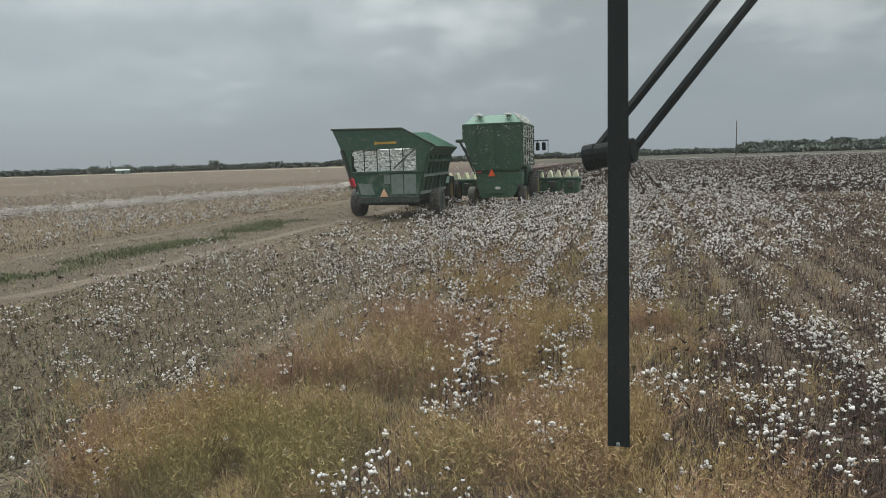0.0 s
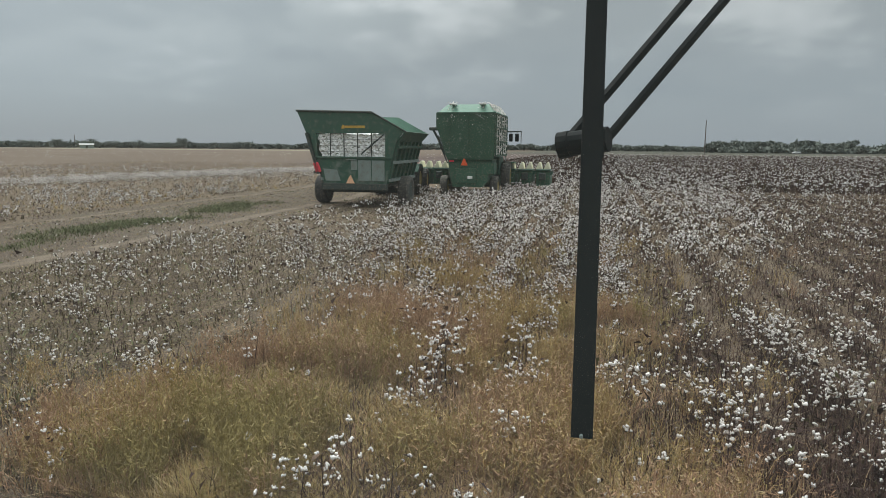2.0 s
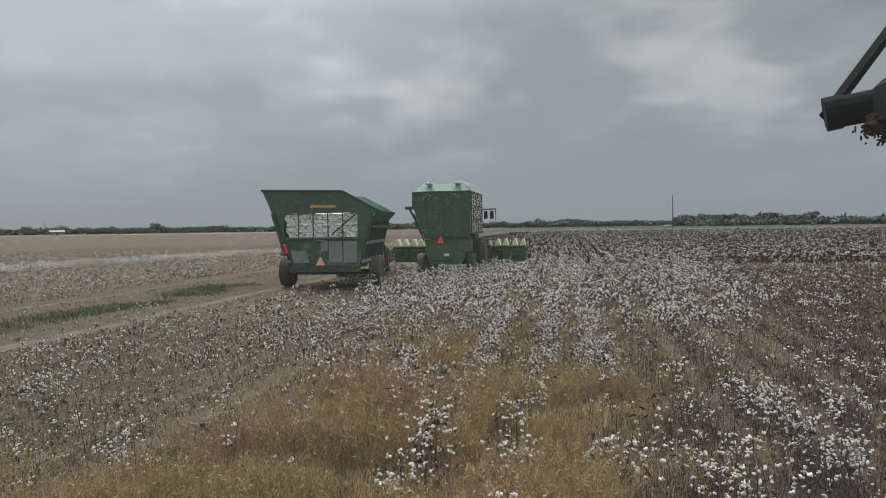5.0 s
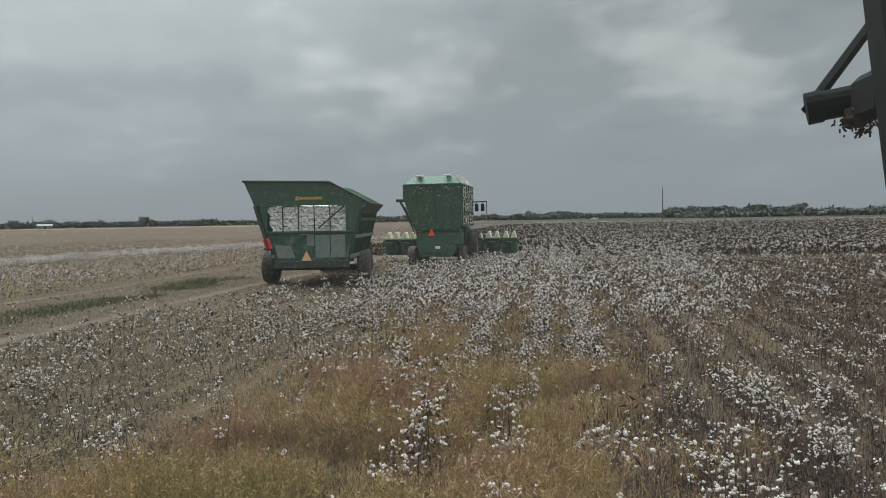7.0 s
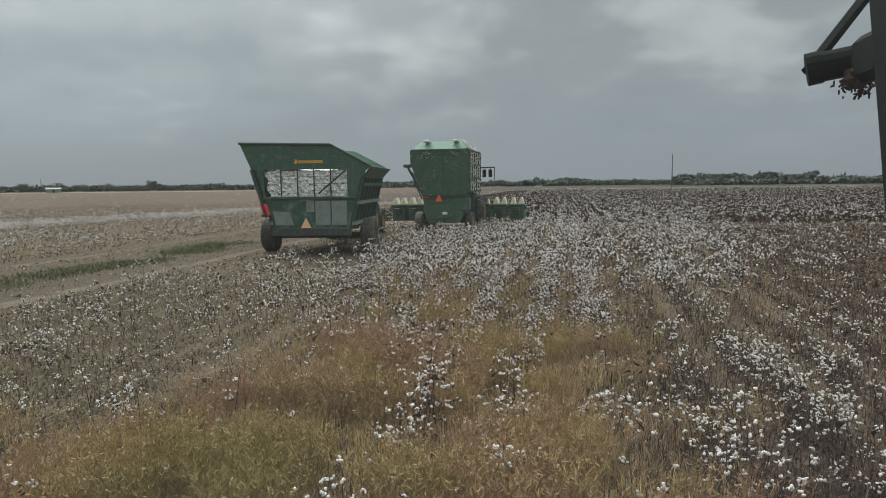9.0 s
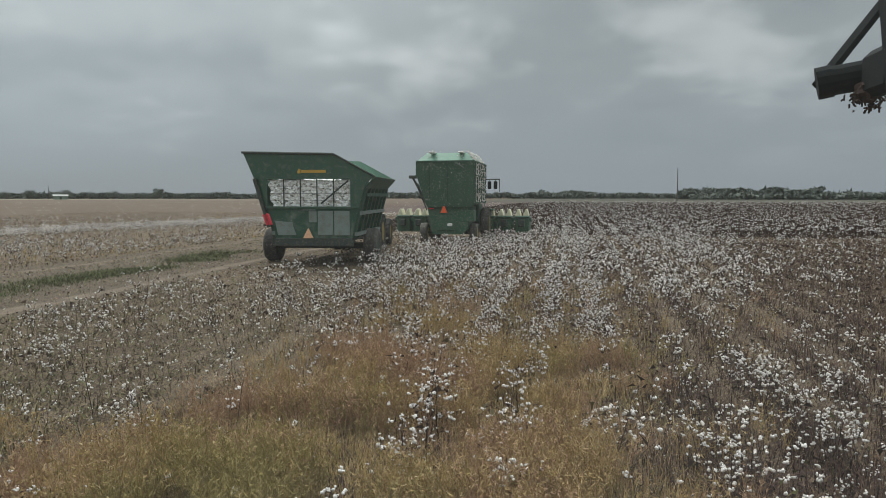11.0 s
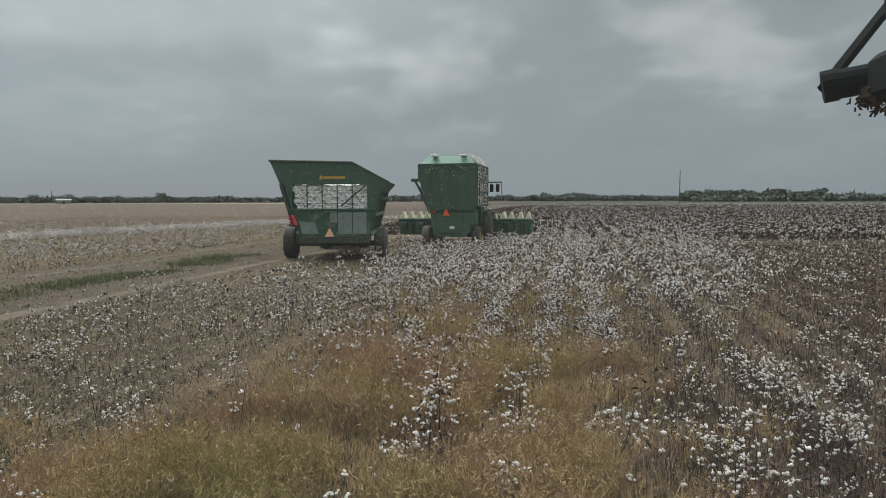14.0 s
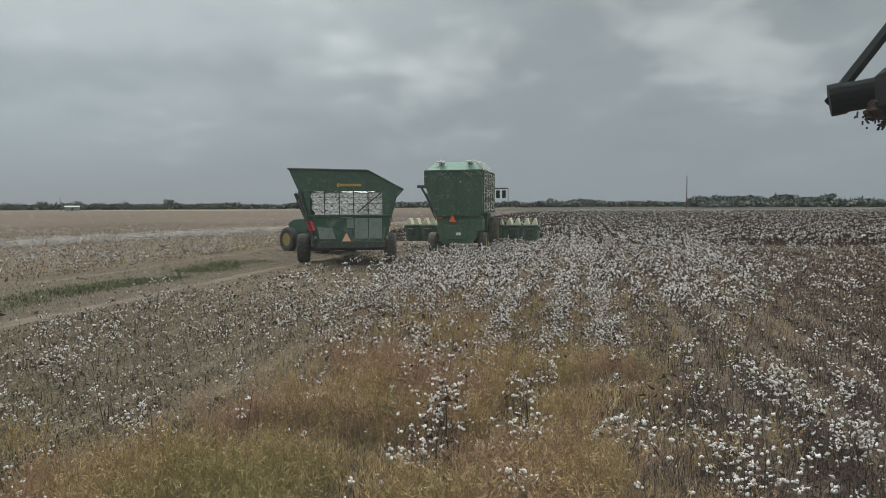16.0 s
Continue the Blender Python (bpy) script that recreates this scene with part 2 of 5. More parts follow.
def soil_mat():
    """Grey-brown soil with clods, litter, lint specks and the worn wheel track; far fields in their own tones."""
    k = Nodes("field_soil")
    c = coords(k)
    sep = k.t.nodes.new("ShaderNodeSeparateXYZ")
    k.link(c, sep.inputs[0])
    x, y = sep.outputs[0], sep.outputs[1]
    med = k.noise(1.2, 5, c)
    fine = k.noise(22, 6, c, 0.65)
    col = k.mix(k.range(med, 0.3, 0.7), (0.132, 0.096, 0.06), (0.2, 0.15, 0.097))
    col = k.mix(k.range(fine, 0.4, 0.56), (0.062, 0.046, 0.039), col)
    straw = k.noise(70, 3, c, 0.6)
    col = k.mix(k.range(straw, 0.56, 0.7, 0.0, 0.6), col, (0.34, 0.28, 0.21))
    speck = k.noise(34, 5, c, 0.7)
    patch = k.noise(0.5, 3, c)
    col = k.mix(k.calc("MULTIPLY", k.range(speck, 0.6, 0.66), k.range(patch, 0.45, 0.7)), col, (0.55, 0.52, 0.48))
    # worn track: trodden soil with two narrow bare ruts
    wob = k.calc("ADD", x, k.range(k.noise(0.35, 3, c), 0.3, 0.7, -0.7, 0.7))
    lane = k.calc("MULTIPLY", k.range(wob, -18.9, -17.9), k.range(wob, -10.6, -11.6))
    dirt = k.mix(k.range(fine, 0.4, 0.6), (0.07, 0.053, 0.04), (0.145, 0.112, 0.085))
    dirt = k.mix(k.range(med, 0.4, 0.7, 0.0, 0.6), dirt, (0.1, 0.088, 0.055))
    col = k.mix(k.calc("MULTIPLY", lane, 0.85), col, dirt)
    wand = k.calc("ADD", x, k.range(k.noise(0.18, 2, c), 0.3, 0.7, -0.3, 0.3))
    for centre, half in ((-11.95, 0.4), (-17.75, 0.2)):
        rut = k.range(k.calc("ABSOLUTE", k.calc("SUBTRACT", wand, centre)), half, half * 0.45)
        col = k.mix(k.calc("MULTIPLY", rut, k.range(med, 0.3, 0.6, 0.15, 0.75)), col, (0.21, 0.165, 0.125))
    # far fields
    far_l = k.range(x, -36.0, -58.0)
    band = k.noise(0.03, 4, c)
    brown = k.mix(k.range(band, 0.35, 0.65), (0.118, 0.09, 0.066), (0.148, 0.114, 0.086))
    col = k.mix(far_l, col, k.mix(k.range(k.noise(3.0, 5, c, 0.7), 0.4, 0.65, 0.0, 0.5), brown, (0.1, 0.072, 0.06)))
    far_y = k.range(y, 55.0, 110.0)
    fr = k.mix(k.range(band, 0.4, 0.6), (0.085, 0.06, 0.052), (0.11, 0.083, 0.073))
    fr = k.mix(k.range(y, 190.0, 330.0), fr, (0.075, 0.072, 0.056))
    col = k.mix(k.calc("MULTIPLY", far_y, k.range(x, -70.0, -30.0)), col, fr)
    pale = k.range(k.calc("ABSOLUTE", k.calc("SUBTRACT", y, 350.0)), 30.0, 12.0)
    col = k.mix(k.calc("MULTIPLY", pale, k.range(x, -90.0, -170.0)), col, (0.27, 0.25, 0.18))
    k.link(col, k.b.inputs["Base Color"])
    k.b.inputs["Roughness"].default_value = 0.95
    k.b.inputs["Specular IOR Level"].default_value = 0.1
    k.bump(k.calc("ADD", fine, k.noise(6, 4, c)), 0.9, 0.05)
    return k.m


SOIL = soil_mat()


# ---- building helpers ----
def part(name, bm, material, parent=None, label="", bevel=0.0, smooth=False):
    if bevel:
        bmesh.ops.bevel(bm, geom=[e for e in bm.edges if e.calc_face_angle(0) > 0.5], offset=bevel, segments=1, affect="EDGES", clamp_overlap=True)
    me = bpy.data.meshes.new(name)
    bm.to_mesh(me)
    bm.free()
    me.materials.append(material)
    if smooth:
        me.polygons.foreach_set("use_smooth", [True] * len(me.polygons))
    ob = new(name, me)
    if parent:
        ob.parent = parent
    if label:
        ob["label"] = label
    return ob


def slab(outline, axis, a, b, bm=None):
    """A flat plate: an outline of (u, v) pairs, thick from a to b along axis (x: u=y v=z; y: u=x v=z; z: u=x v=y)."""
    bm = bm or bmesh.new()

    def at(u, v, w):
        return {"x": (w, u, v), "y": (u, w, v), "z": (u, v, w)}[axis]
    lo = [bm.verts.new(at(u, v, a)) for u, v in outline]
    hi = [bm.verts.new(at(u, v, b)) for u, v in outline]
    m = len(outline)
    bm.faces.new(lo), bm.faces.new(hi[::-1])
    for i in range(m):
        bm.faces.new((lo[i], hi[i], hi[(i + 1) % m], lo[(i + 1) % m]))
    bmesh.ops.recalc_face_normals(bm, faces=bm.faces)
    return bm


def block(x0, x1, y0, y1, z0, z1, bm=None):
    return slab([(x0, z0), (x1, z0), (x1, z1), (x0, z1)], "y", y0, y1, bm)


def bar(p, q, w, d=None, bm=None, sides=4):
    """A straight bar from p to q, w wide (d deep)."""
    bm = bm or bmesh.new()
    p, q = Vector(p), Vector(q)
    t = (q - p).to_track_quat("Z", "Y").to_matrix()
    d = d or w
    rings = []
    for c in (p, q):
        ring = []
        for i in range(sides):
            a = 2 * math.pi * (i + 0.5) / sides
            k = 1 / math.cos(math.pi / sides) if sides == 4 else 1
            ring.append(bm.verts.new(c + t @ Vector((math.cos(a) * w / 2 * k, math.sin(a) * d / 2 * k, 0))))
        rings.append(ring)
    for i in range(sides):
        bm.faces.new((rings[0][i], rings[0][(i + 1) % sides], rings[1][(i + 1) % sides], rings[1][i]))
    bm.faces.new(rings[0][::-1]), bm.faces.new(rings[1])
    return bm


def ring_x(profile, sides=28, bm=None):
    """Turn a profile of (x, radius) round the x axis."""
    bm = bm or bmesh.new()
    rows = [[bm.verts.new((px, r * math.cos(2 * math.pi * i / sides), r * math.sin(2 * math.pi * i / sides))) for i in range(sides)] for px, r in profile]
    for a, b in zip(rows, rows[1:]):
        for i in range(sides):
            bm.faces.new((a[i], a[(i + 1) % sides], b[(i + 1) % sides], b[i]))
    for r in (rows[0], rows[-1]):
        bm.faces.new(r)
    bmesh.ops.recalc_face_normals(bm, faces=bm.faces)
    return bm


def wheel(parent, x, y, radius, width, rubber, rim_mat, name="wheel", lugs=0):
    """Tyre with shoulders (and lugs), dished rim, hub; origin at the axle."""
    h = width / 2
    ty = ring_x([(-h * 0.8, radius * 0.58), (-h, radius * 0.75), (-h * 0.92, radius * 0.93), (-h * 0.6, radius), (h * 0.6, radius), (h * 0.92, radius * 0.93), (h, radius * 0.75), (h * 0.8, radius * 0.58)])
    for i in range(lugs):
        a = 2 * math.pi * i / lugs
        for s in (-1, 1):
            b2 = a + (math.pi / lugs if s > 0 else 0)
            p = (s * h * 0.95, radius * 0.97 * math.cos(b2), radius * 0.97 * math.sin(b2))
            b3 = b2 + 0.16
            bar(p, (s * h * 0.05, radius * 1.01 * math.cos(b3), radius * 1.01 * math.sin(b3)), 0.05, 0.09, ty)
    w = part(name, ty, rubber, parent)
    w.location = (x, y, radius)
    part("rim", ring_x([(-h * 0.82, radius * 0.57), (-h * 0.86, radius * 0.5), (-h * 0.3, radius * 0.42), (-h * 0.25, 0.12), (h * 0.25, 0.12), (h * 0.3, radius * 0.42), (h * 0.86, radius * 0.5), (h * 0.82, radius * 0.57)]), rim_mat, w)
    part("hub", ring_x([(-h * 0.5, 0.1), (-h * 0.48, 0.13), (h * 0.48, 0.13), (h * 0.5, 0.1)], 14), rim_mat, w)
    return w


def raw(name, verts, tris, mats, index=None, smooth=False):
    """One mesh object from arrays of triangles."""
    me = bpy.data.meshes.new(name)
    nv, nt = len(verts), len(tris)
    me.vertices.add(nv)
    me.vertices.foreach_set("co", np.asarray(verts, np.float32).ravel())
    me.loops.add(nt * 3)
    me.polygons.add(nt)
    me.loops.foreach_set("vertex_index", np.asarray(tris, np.int32).ravel())
    me.polygons.foreach_set("loop_start", np.arange(0, nt * 3, 3, dtype=np.int32))
    me.polygons.foreach_set("loop_total", np.full(nt, 3, np.int32))
    for m in mats:
        me.materials.append(m)
    if index is not None:
        me.polygons.foreach_set("material_index", np.asarray(index, np.int32))
    if smooth:
        me.polygons.foreach_set("use_smooth", np.ones(nt, bool))
    me.update()
    me.validate()
    return new(name, me)


R = np.random.RandomState(7)
PHI = (1 + 5 ** 0.5) / 2
ICO_V = np.array([(-1, PHI, 0), (1, PHI, 0), (-1, -PHI, 0), (1, -PHI, 0), (0, -1, PHI), (0, 1, PHI), (0, -1, -PHI), (0, 1, -PHI), (PHI, 0, -1), (PHI, 0, 1), (-PHI, 0, -1), (-PHI, 0, 1)]) / math.sqrt(1 + PHI ** 2)
ICO_F = np.array([(0, 11, 5), (0, 5, 1), (0, 1, 7), (0, 7, 10), (0, 10, 11), (1, 5, 9), (5, 11, 4), (11, 10, 2), (10, 7, 6), (7, 1, 8), (3, 9, 4), (3, 4, 2), (3, 2, 6), (3, 6, 8), (3, 8, 9), (4, 9, 5), (2, 4, 11), (6, 2, 10), (8, 6, 7), (9, 8, 1)])
OCT_V = np.array([(1, 0, 0), (-1, 0, 0), (0, 1, 0), (0, -1, 0), (0, 0, 1), (0, 0, -1)], float)
OCT_F = np.array([(0, 2, 4), (2, 1, 4), (1, 3, 4), (3, 0, 4), (2, 0, 5), (1, 2, 5), (3, 1, 5), (0, 3, 5)])


class Soup:
    """Collects pieces of (verts, tris, material index)."""

    def __init__(self):
        self.v, self.f, self.m, self.n = [], [], [], 0

    def put(self, v, f, m):
        self.v.append(np.asarray(v, float)), self.f.append(np.asarray(f) + self.n), self.m.append(np.full(len(f), m))
        self.n += len(v)

    def arrays(self):
        return np.concatenate(self.v), np.concatenate(self.f), np.concatenate(self.m)


def twig(s, pts, r0, r1, m, sides=3):
    v, f = [], []
    k = len(pts)
    for i, p in enumerate(pts):
        r = r0 + (r1 - r0) * i / (k - 1)
        for j in range(sides):
            a = 2 * math.pi * j / sides
            v.append((p[0] + r * math.cos(a), p[1] + r * math.sin(a), p[2]))
    for i in range(k - 1):
        for j in range(sides):
            a, b = i * sides + j, i * sides + (j + 1) % sides
            f += [(a, b, b + sides), (a, b + sides, a + sides)]
    s.put(v, f, m)


def boll(s, p, r, m, lobes, fine):
    """Open lint: a few ragged locks that spread and hang from one point."""
    v0, f0 = (ICO_V, ICO_F) if fine else (OCT_V, OCT_F)
    for i in range(lobes):
        off = R.normal(0, r * 0.62, 3) * (1, 1, 0.6) if lobes > 1 else np.zeros(3)
        v = v0 * (r * R.uniform(0.5, 1.25, 3)) * (0.8 if lobes > 1 else 1) * R.uniform(0.55, 1.35, (len(v0), 1))
        s.put(v + p + off, f0, m)


def plant(height, bolls, leaves, fine=True, rb=0.03, spread=0.2, twigs=6, lobes=1, stem=0.0055):
    """A cotton plant: bent stalk, side twigs, bur leaves, open bolls. Materials: 0 stalk, 1 lint, 2 leaf."""
    s = Soup()
    lean = R.normal(0, 0.09, 2)
    pts = [(lean[0] * t + R.normal(0, 0.008), lean[1] * t + R.normal(0, 0.008), height * t) for t in (np.linspace(0, 1, 4) if fine else (0, 1))]
    twig(s, pts, stem, stem * 0.45, 0)
    tips = []
    for i in range(twigs):
        t = R.uniform(0.18, 0.98)
        a = R.uniform(0, 2 * math.pi)
        ln_ = spread * R.uniform(0.45, 1.2) * (1.25 - t * 0.6)
        b = np.array((lean[0] * t, lean[1] * t, height * t))
        e = b + (ln_ * math.cos(a), ln_ * math.sin(a), ln_ * R.uniform(-0.15, 0.55))
        twig(s, [b, (b + e) / 2 + (0, 0, 0.015), e] if fine else [b, e], stem * 0.6, stem * 0.3, 0)
        tips += [e, b + (e - b) * 0.6]
    for i in range(bolls):
        p = tips[R.randint(len(tips))] + R.normal(0, 0.03, 3)
        p[2] = max(p[2], 0.03)
        boll(s, p, rb * R.uniform(0.65, 1.3), 1, lobes, fine)
        q = R.normal(0, rb * 1.0, (3, 3))
        s.put(p + q - (0, 0, rb * 0.8), [(0, 1, 2)], 2)
    for i in range(leaves):
        p = tips[R.randint(len(tips))] + R.normal(0, 0.05, 3)
        q = R.normal(0, 0.024, (3, 3))
        s.put(np.array([p + q[0], p + q[1], p + q[2] + (0, 0, -0.02)]), [(0, 1, 2)], 2)
    return s.arrays()


def scatter(name, kinds, places, mats, smooth=False):
    """Sets copies of the given pieces at (x, y, z, scale, kind) and joins them into one mesh."""
    vs, fs, ms, n = [], [], [], 0
    places = np.asarray(places, float)
    for ki, (v, f, m) in enumerate(kinds):
        sel = places[places[:, 4] == ki]
        if not len(sel):
            continue
        a = R.uniform(0, 2 * math.pi, len(sel))
        c, s = np.cos(a)[:, None], np.sin(a)[:, None]
        k = sel[:, 3][:, None]
        X = (v[None, :, 0] * c - v[None, :, 1] * s) * k + sel[:, 0][:, None]
        Y = (v[None, :, 0] * s + v[None, :, 1] * c) * k + sel[:, 1][:, None]
        Z = v[None, :, 2] * k + sel[:, 2][:, None]
        vs.append(np.stack([X, Y, Z], -1).reshape(-1, 3))
        fs.append((f[None] + (np.arange(len(sel)) * len(v))[:, None, None] + n).reshape(-1, 3))
        ms.append(np.tile(m, len(sel)))
        n += len(sel) * len(v)
    return raw(name, np.concatenate(vs), np.concatenate(fs), mats, np.concatenate(ms), smooth)


def fuzz(x, y, s, seed=0.0):
    return noise.noise(Vector((x * s + seed, y * s - seed, seed * 1.7)))


def step(v, a, b):
    t = min(1.0, max(0.0, (v - a) / (b - a)))
    return t * t * (3 - 2 * t)


# ---- ground: one sheet to the horizon ----
def lie(x, y):
    """Height of the ground: low furrows along the rows, shallow wheel ruts."""
    near = 1 - step(math.hypot(x, y), 30, 60)
    z = 0.05 * fuzz(x, y, 0.25, 3.0)
    if -18.4 < x < -10.8:
        z -= 0.08 * math.exp(-((x + 11.95) / 0.35) ** 2) + 0.08 * math.exp(-((x + 17.75) / 0.3) ** 2)
    else:
        z += 0.035 * math.cos(2 * math.pi * (x + 1.42) / 0.95)
    return z * near


def build_ground():
    u = np.linspace(-1, 1, 261)
    xs = np.sinh(u * 5.6) / np.sinh(5.6) * 2600
    ys = np.concatenate([np.linspace(-1500, -20, 8), np.linspace(-10, 40, 130), 40 + (np.linspace(0, 1, 70)[1:] ** 3) * 2600])
    bm = bmesh.new()
    rows = [[bm.verts.new((x, y, lie(x, y))) for x in xs] for y in ys]
    for a, b in zip(rows, rows[1:]):
        for i in range(len(xs) - 1):
            bm.faces.new((a[i], a[i + 1], b[i + 1], b[i]))
    g = part("ground", bm, SOIL, smooth=True)
    tagged(g, "grey-brown cotton field soil with furrows and wheel track", "ground", kind="structure")


build_ground()


# ---- boll buggy: origin under the rear panel, forward is +y ----
BL = 4.5  # bed length


def build_buggy():
    root = new("boll_buggy")
    tagged(root, "dark green side-dump cotton trailer full of white cotton", "trailer")
    # rear panel with an open mesh window
    outline = [(-2.3, 3.95), (0.88, 3.88), (2.3, 3.12), (1.95, 2.75), (1.5, 1.0), (-1.12, 1.0), (-1.8, 3.1)]
    wx0, wx1, wz0, wz1 = -1.47, 1.47, 2.1, 3.05
    bm = slab([(-2.3, 3.95), (0.88, 3.88), (2.3, 3.12), (2.2, wz1), (-1.92, wz1)], "y", 0, 0.06)
    slab([(wx1, wz0), (1.79, wz0), (1.95, 2.75), (2.2, wz1), (wx1, wz1)], "y", 0, 0.06, bm)
    slab([(-1.52, wz0), (wx0, wz0), (wx0, wz1), (-1.75, wz1)], "y", 0, 0.06, bm)
    panel = part("rear_panel", bm, GREEN, root)
    part("lower_panel", slab([(-1.12, 1.0), (1.5, 1.0), (1.79, wz0), (-1.52, wz0)], "y", 0.0, 0.06), GREEN_CAKED, root, "green lower panel caked with pale dust")
    # rolled top rail, window bars, brace, decal
    part("top_rail", bar((-2.34, -0.01, 3.97), (0.9, -0.01, 3.9), 0.09, None, None, 8), DARK, panel)
    part("slope_rail", bar((0.9, -0.01, 3.9), (2.34, -0.01, 3.12), 0.07, None, None, 8), DARK, panel)
    for i in range(4):
        x = wx0 + (i + 1) * (wx1 - wx0) / 5
        part("window_bar", bar((x, 0.03, wz0), (x, 0.03, wz1), 0.035), DARK, panel)
    for z in (2.3, 2.55, 2.8):
        part("mesh_wire", bar((wx0, 0.035, z), (wx1, 0.035, z), 0.01), DARK, panel)
    part("brace", bar((0.45, -0.03, 2.2), (1.42, -0.03, 3.0), 0.05), DARK, panel)
    part("window_sill", block(-1.5, 1.8, -0.05, 0.0, 2.02, 2.1), GREEN, panel, bevel=0.01)
    part("decal_stripe", block(-0.25, 0.62, -0.012, 0.0, 3.26, 3.36), GOLD, panel, "gold lettering decal worn to a stripe")
    part("decal_badge", slab([(-0.38, 3.24), (-0.27, 3.24), (-0.27, 3.38), (-0.33, 3.4), (-0.38, 3.32)], "y", -0.012, 0.0), GOLD, panel)
    for x in (0.32, 0.9):
        part("service_door", block(x, x + 0.54, -0.03, 0.0, 1.1, 1.95), STEEL, panel, "grey steel service door", bevel=0.008)
    part("access_plate", block(0.0, 0.28, -0.02, 0.0, 1.55, 1.95), STEEL, panel, bevel=0.006)
    part("access_plate", slab([(-1.1, 1.1), (-0.45, 1.1), (-0.6, 1.55), (-1.2, 1.6)], "y", -0.02, 0.0), STEEL, panel)
    part("latch_rod", bar((-0.2, -0.05, 1.98), (0.25, -0.05, 1.98), 0.03), STEEL, panel)
    smv = part("slow_vehicle_triangle", slab([(-0.2, 1.0), (0.17, 1.0), (0.0, 1.34), (-0.03, 1.34)], "y", -0.06, -0.035), PEACH, root, "faded orange warning triangle")
    lamp = part("tail_lamp", slab([(-1.5, 1.42), (-1.27, 1.46), (-1.4, 1.86), (-1.64, 1.84)], "y", -0.1, 0.0), RED, root, "red tail lamp on a bracket", bevel=0.03)
    part("tilt_arm", bar((-1.9, -0.03, 3.06), (-1.4, -0.03, 1.38), 0.14, 0.1), DARK, root, "dark steel tilt arm")
    part("lamp_bracket", block(-1.62, -1.3, 0.0, 0.06, 1.4, 1.5), DARK, root)
    # front panel, same outline, in a paler green
    part("front_panel", slab(outline, "y", BL, BL + 0.06), MINT, root, "pale green front panel")
    # floor, sides with ribs and rails
    part("floor", slab([(0.06, 1.0), (BL, 1.0), (BL, 1.08), (0.06, 1.08)], "x", -1.12, 1.5), DARK, root)

    def side(foot, top, lip, s):
        bm = bmesh.new()
        n = []
        for y in (0.06, BL):
            n.append([bm.verts.new((foot[0], y, foot[1])), bm.verts.new((top[0], y, top[1])), bm.verts.new((top[0] - 0.05 * s, y, top[1])), bm.verts.new((foot[0] - 0.05 * s, y, foot[1]))])
        for i in range(4):
            bm.faces.new((n[0][i], n[0][(i + 1) % 4], n[1][(i + 1) % 4], n[1][i]))
        bm.faces.new(n[0]), bm.faces.new(n[1])
        bmesh.ops.recalc_face_normals(bm, faces=bm.faces)
        w = part("side_wall", bm, GREEN_DUSTY, root)
        for i in range(7):
            y = 0.12 + i * (BL - 0.2) / 6
            part("side_rib", bar((foot[0] + 0.05 * s, y, foot[1]), (top[0] + 0.05 * s, y, top[1]), 0.09, 0.1), GREEN, w)
        for t in (0.08, 0.5, 0.86):
            x, z = foot[0] + (top[0] - foot[0]) * t, foot[1] + (top[1] - foot[1]) * t
            part("side_rail", bar((x + 0.11 * s, 0.05, z), (x + 0.11 * s, BL, z), 0.1, 0.12), STEEL if t < 0.8 else GREEN, w)
        return w

    right = side((1.5, 1.0), (1.95, 2.75), 0, 1)
    part("dump_lip", slab([(1.95, 2.75), (2.0, 2.72), (2.36, 3.12), (2.3, 3.14)], "y", 0.06, BL), GREEN, right)
    left = side((-1.12, 1.0), (-1.8, 3.1), 0, -1)
    part("high_wall", slab([(-1.92, 3.1), (-1.87, 3.1), (-2.25, 3.93), (-2.3, 3.95)], "y", 0.06, BL), GREEN_DUSTY, left)
    # chassis, axle, lift arms
    part("rear_beam", block(-1.2, 1.55, -0.04, 0.16, 0.72, 0.99), DARK, root, bevel=0.02)
    part("axle_beam", block(-1.75, 1.75, 1.9, 2.1, 0.5, 0.72), DARK, root, bevel=0.02)
    for x in (-0.9, 0.9):
        part("chassis_rail", block(x - 0.08, x + 0.08, 0.16, BL + 0.2, 0.74, 0.98), DARK, root)
    for y in (1.5, 3.2):
        part("lift_arm", bar((-2.2, y, 3.0), (-1.55, y, 1.35), 0.16, 0.14), DARK, root)
        part("lift_cylinder", bar((-2.08, y - 0.12, 2.75), (-1.62, y - 0.12, 1.5), 0.07, None, None, 8), STEEL, root, "grey hydraulic cylinder")
    part("mud_board", slab([(-1.35, 0.72), (-1.05, 0.72), (-1.1, 1.4), (-1.42, 1.4)], "y", 0.2, 0.6), DARK, root)
    part("drawbar", slab([(-0.95, BL + 0.15), (0.95, BL + 0.15), (0.12, 7.0), (-0.12, 7.0)], "z", 0.66, 0.84), DARK, root)
    # load of cotton heaped in the bed
    bm = bmesh.new()
    nx, ny = 40, 44
    grid = []
    for j in range(ny):
        y = 0.12 + (BL - 0.2) * j / (ny - 1)
        row = []
        for i in range(nx):
            x = -1.6 + 3.2 * i / (nx - 1)
            h = 3.02 + 0.1 * fuzz(x, y, 1.2, 5.0) + 0.09 * fuzz(x, y, 5.0, 2.0) + 0.05 * fuzz(x, y, 12.0, 4.0)
            row.append(bm.verts.new((x, y, h)))
        grid.append(row)
    for a, b in zip(grid, grid[1:]):
        for i in range(nx - 1):
            bm.faces.new((a[i], a[i + 1], b[i + 1], b[i]))
    face = []
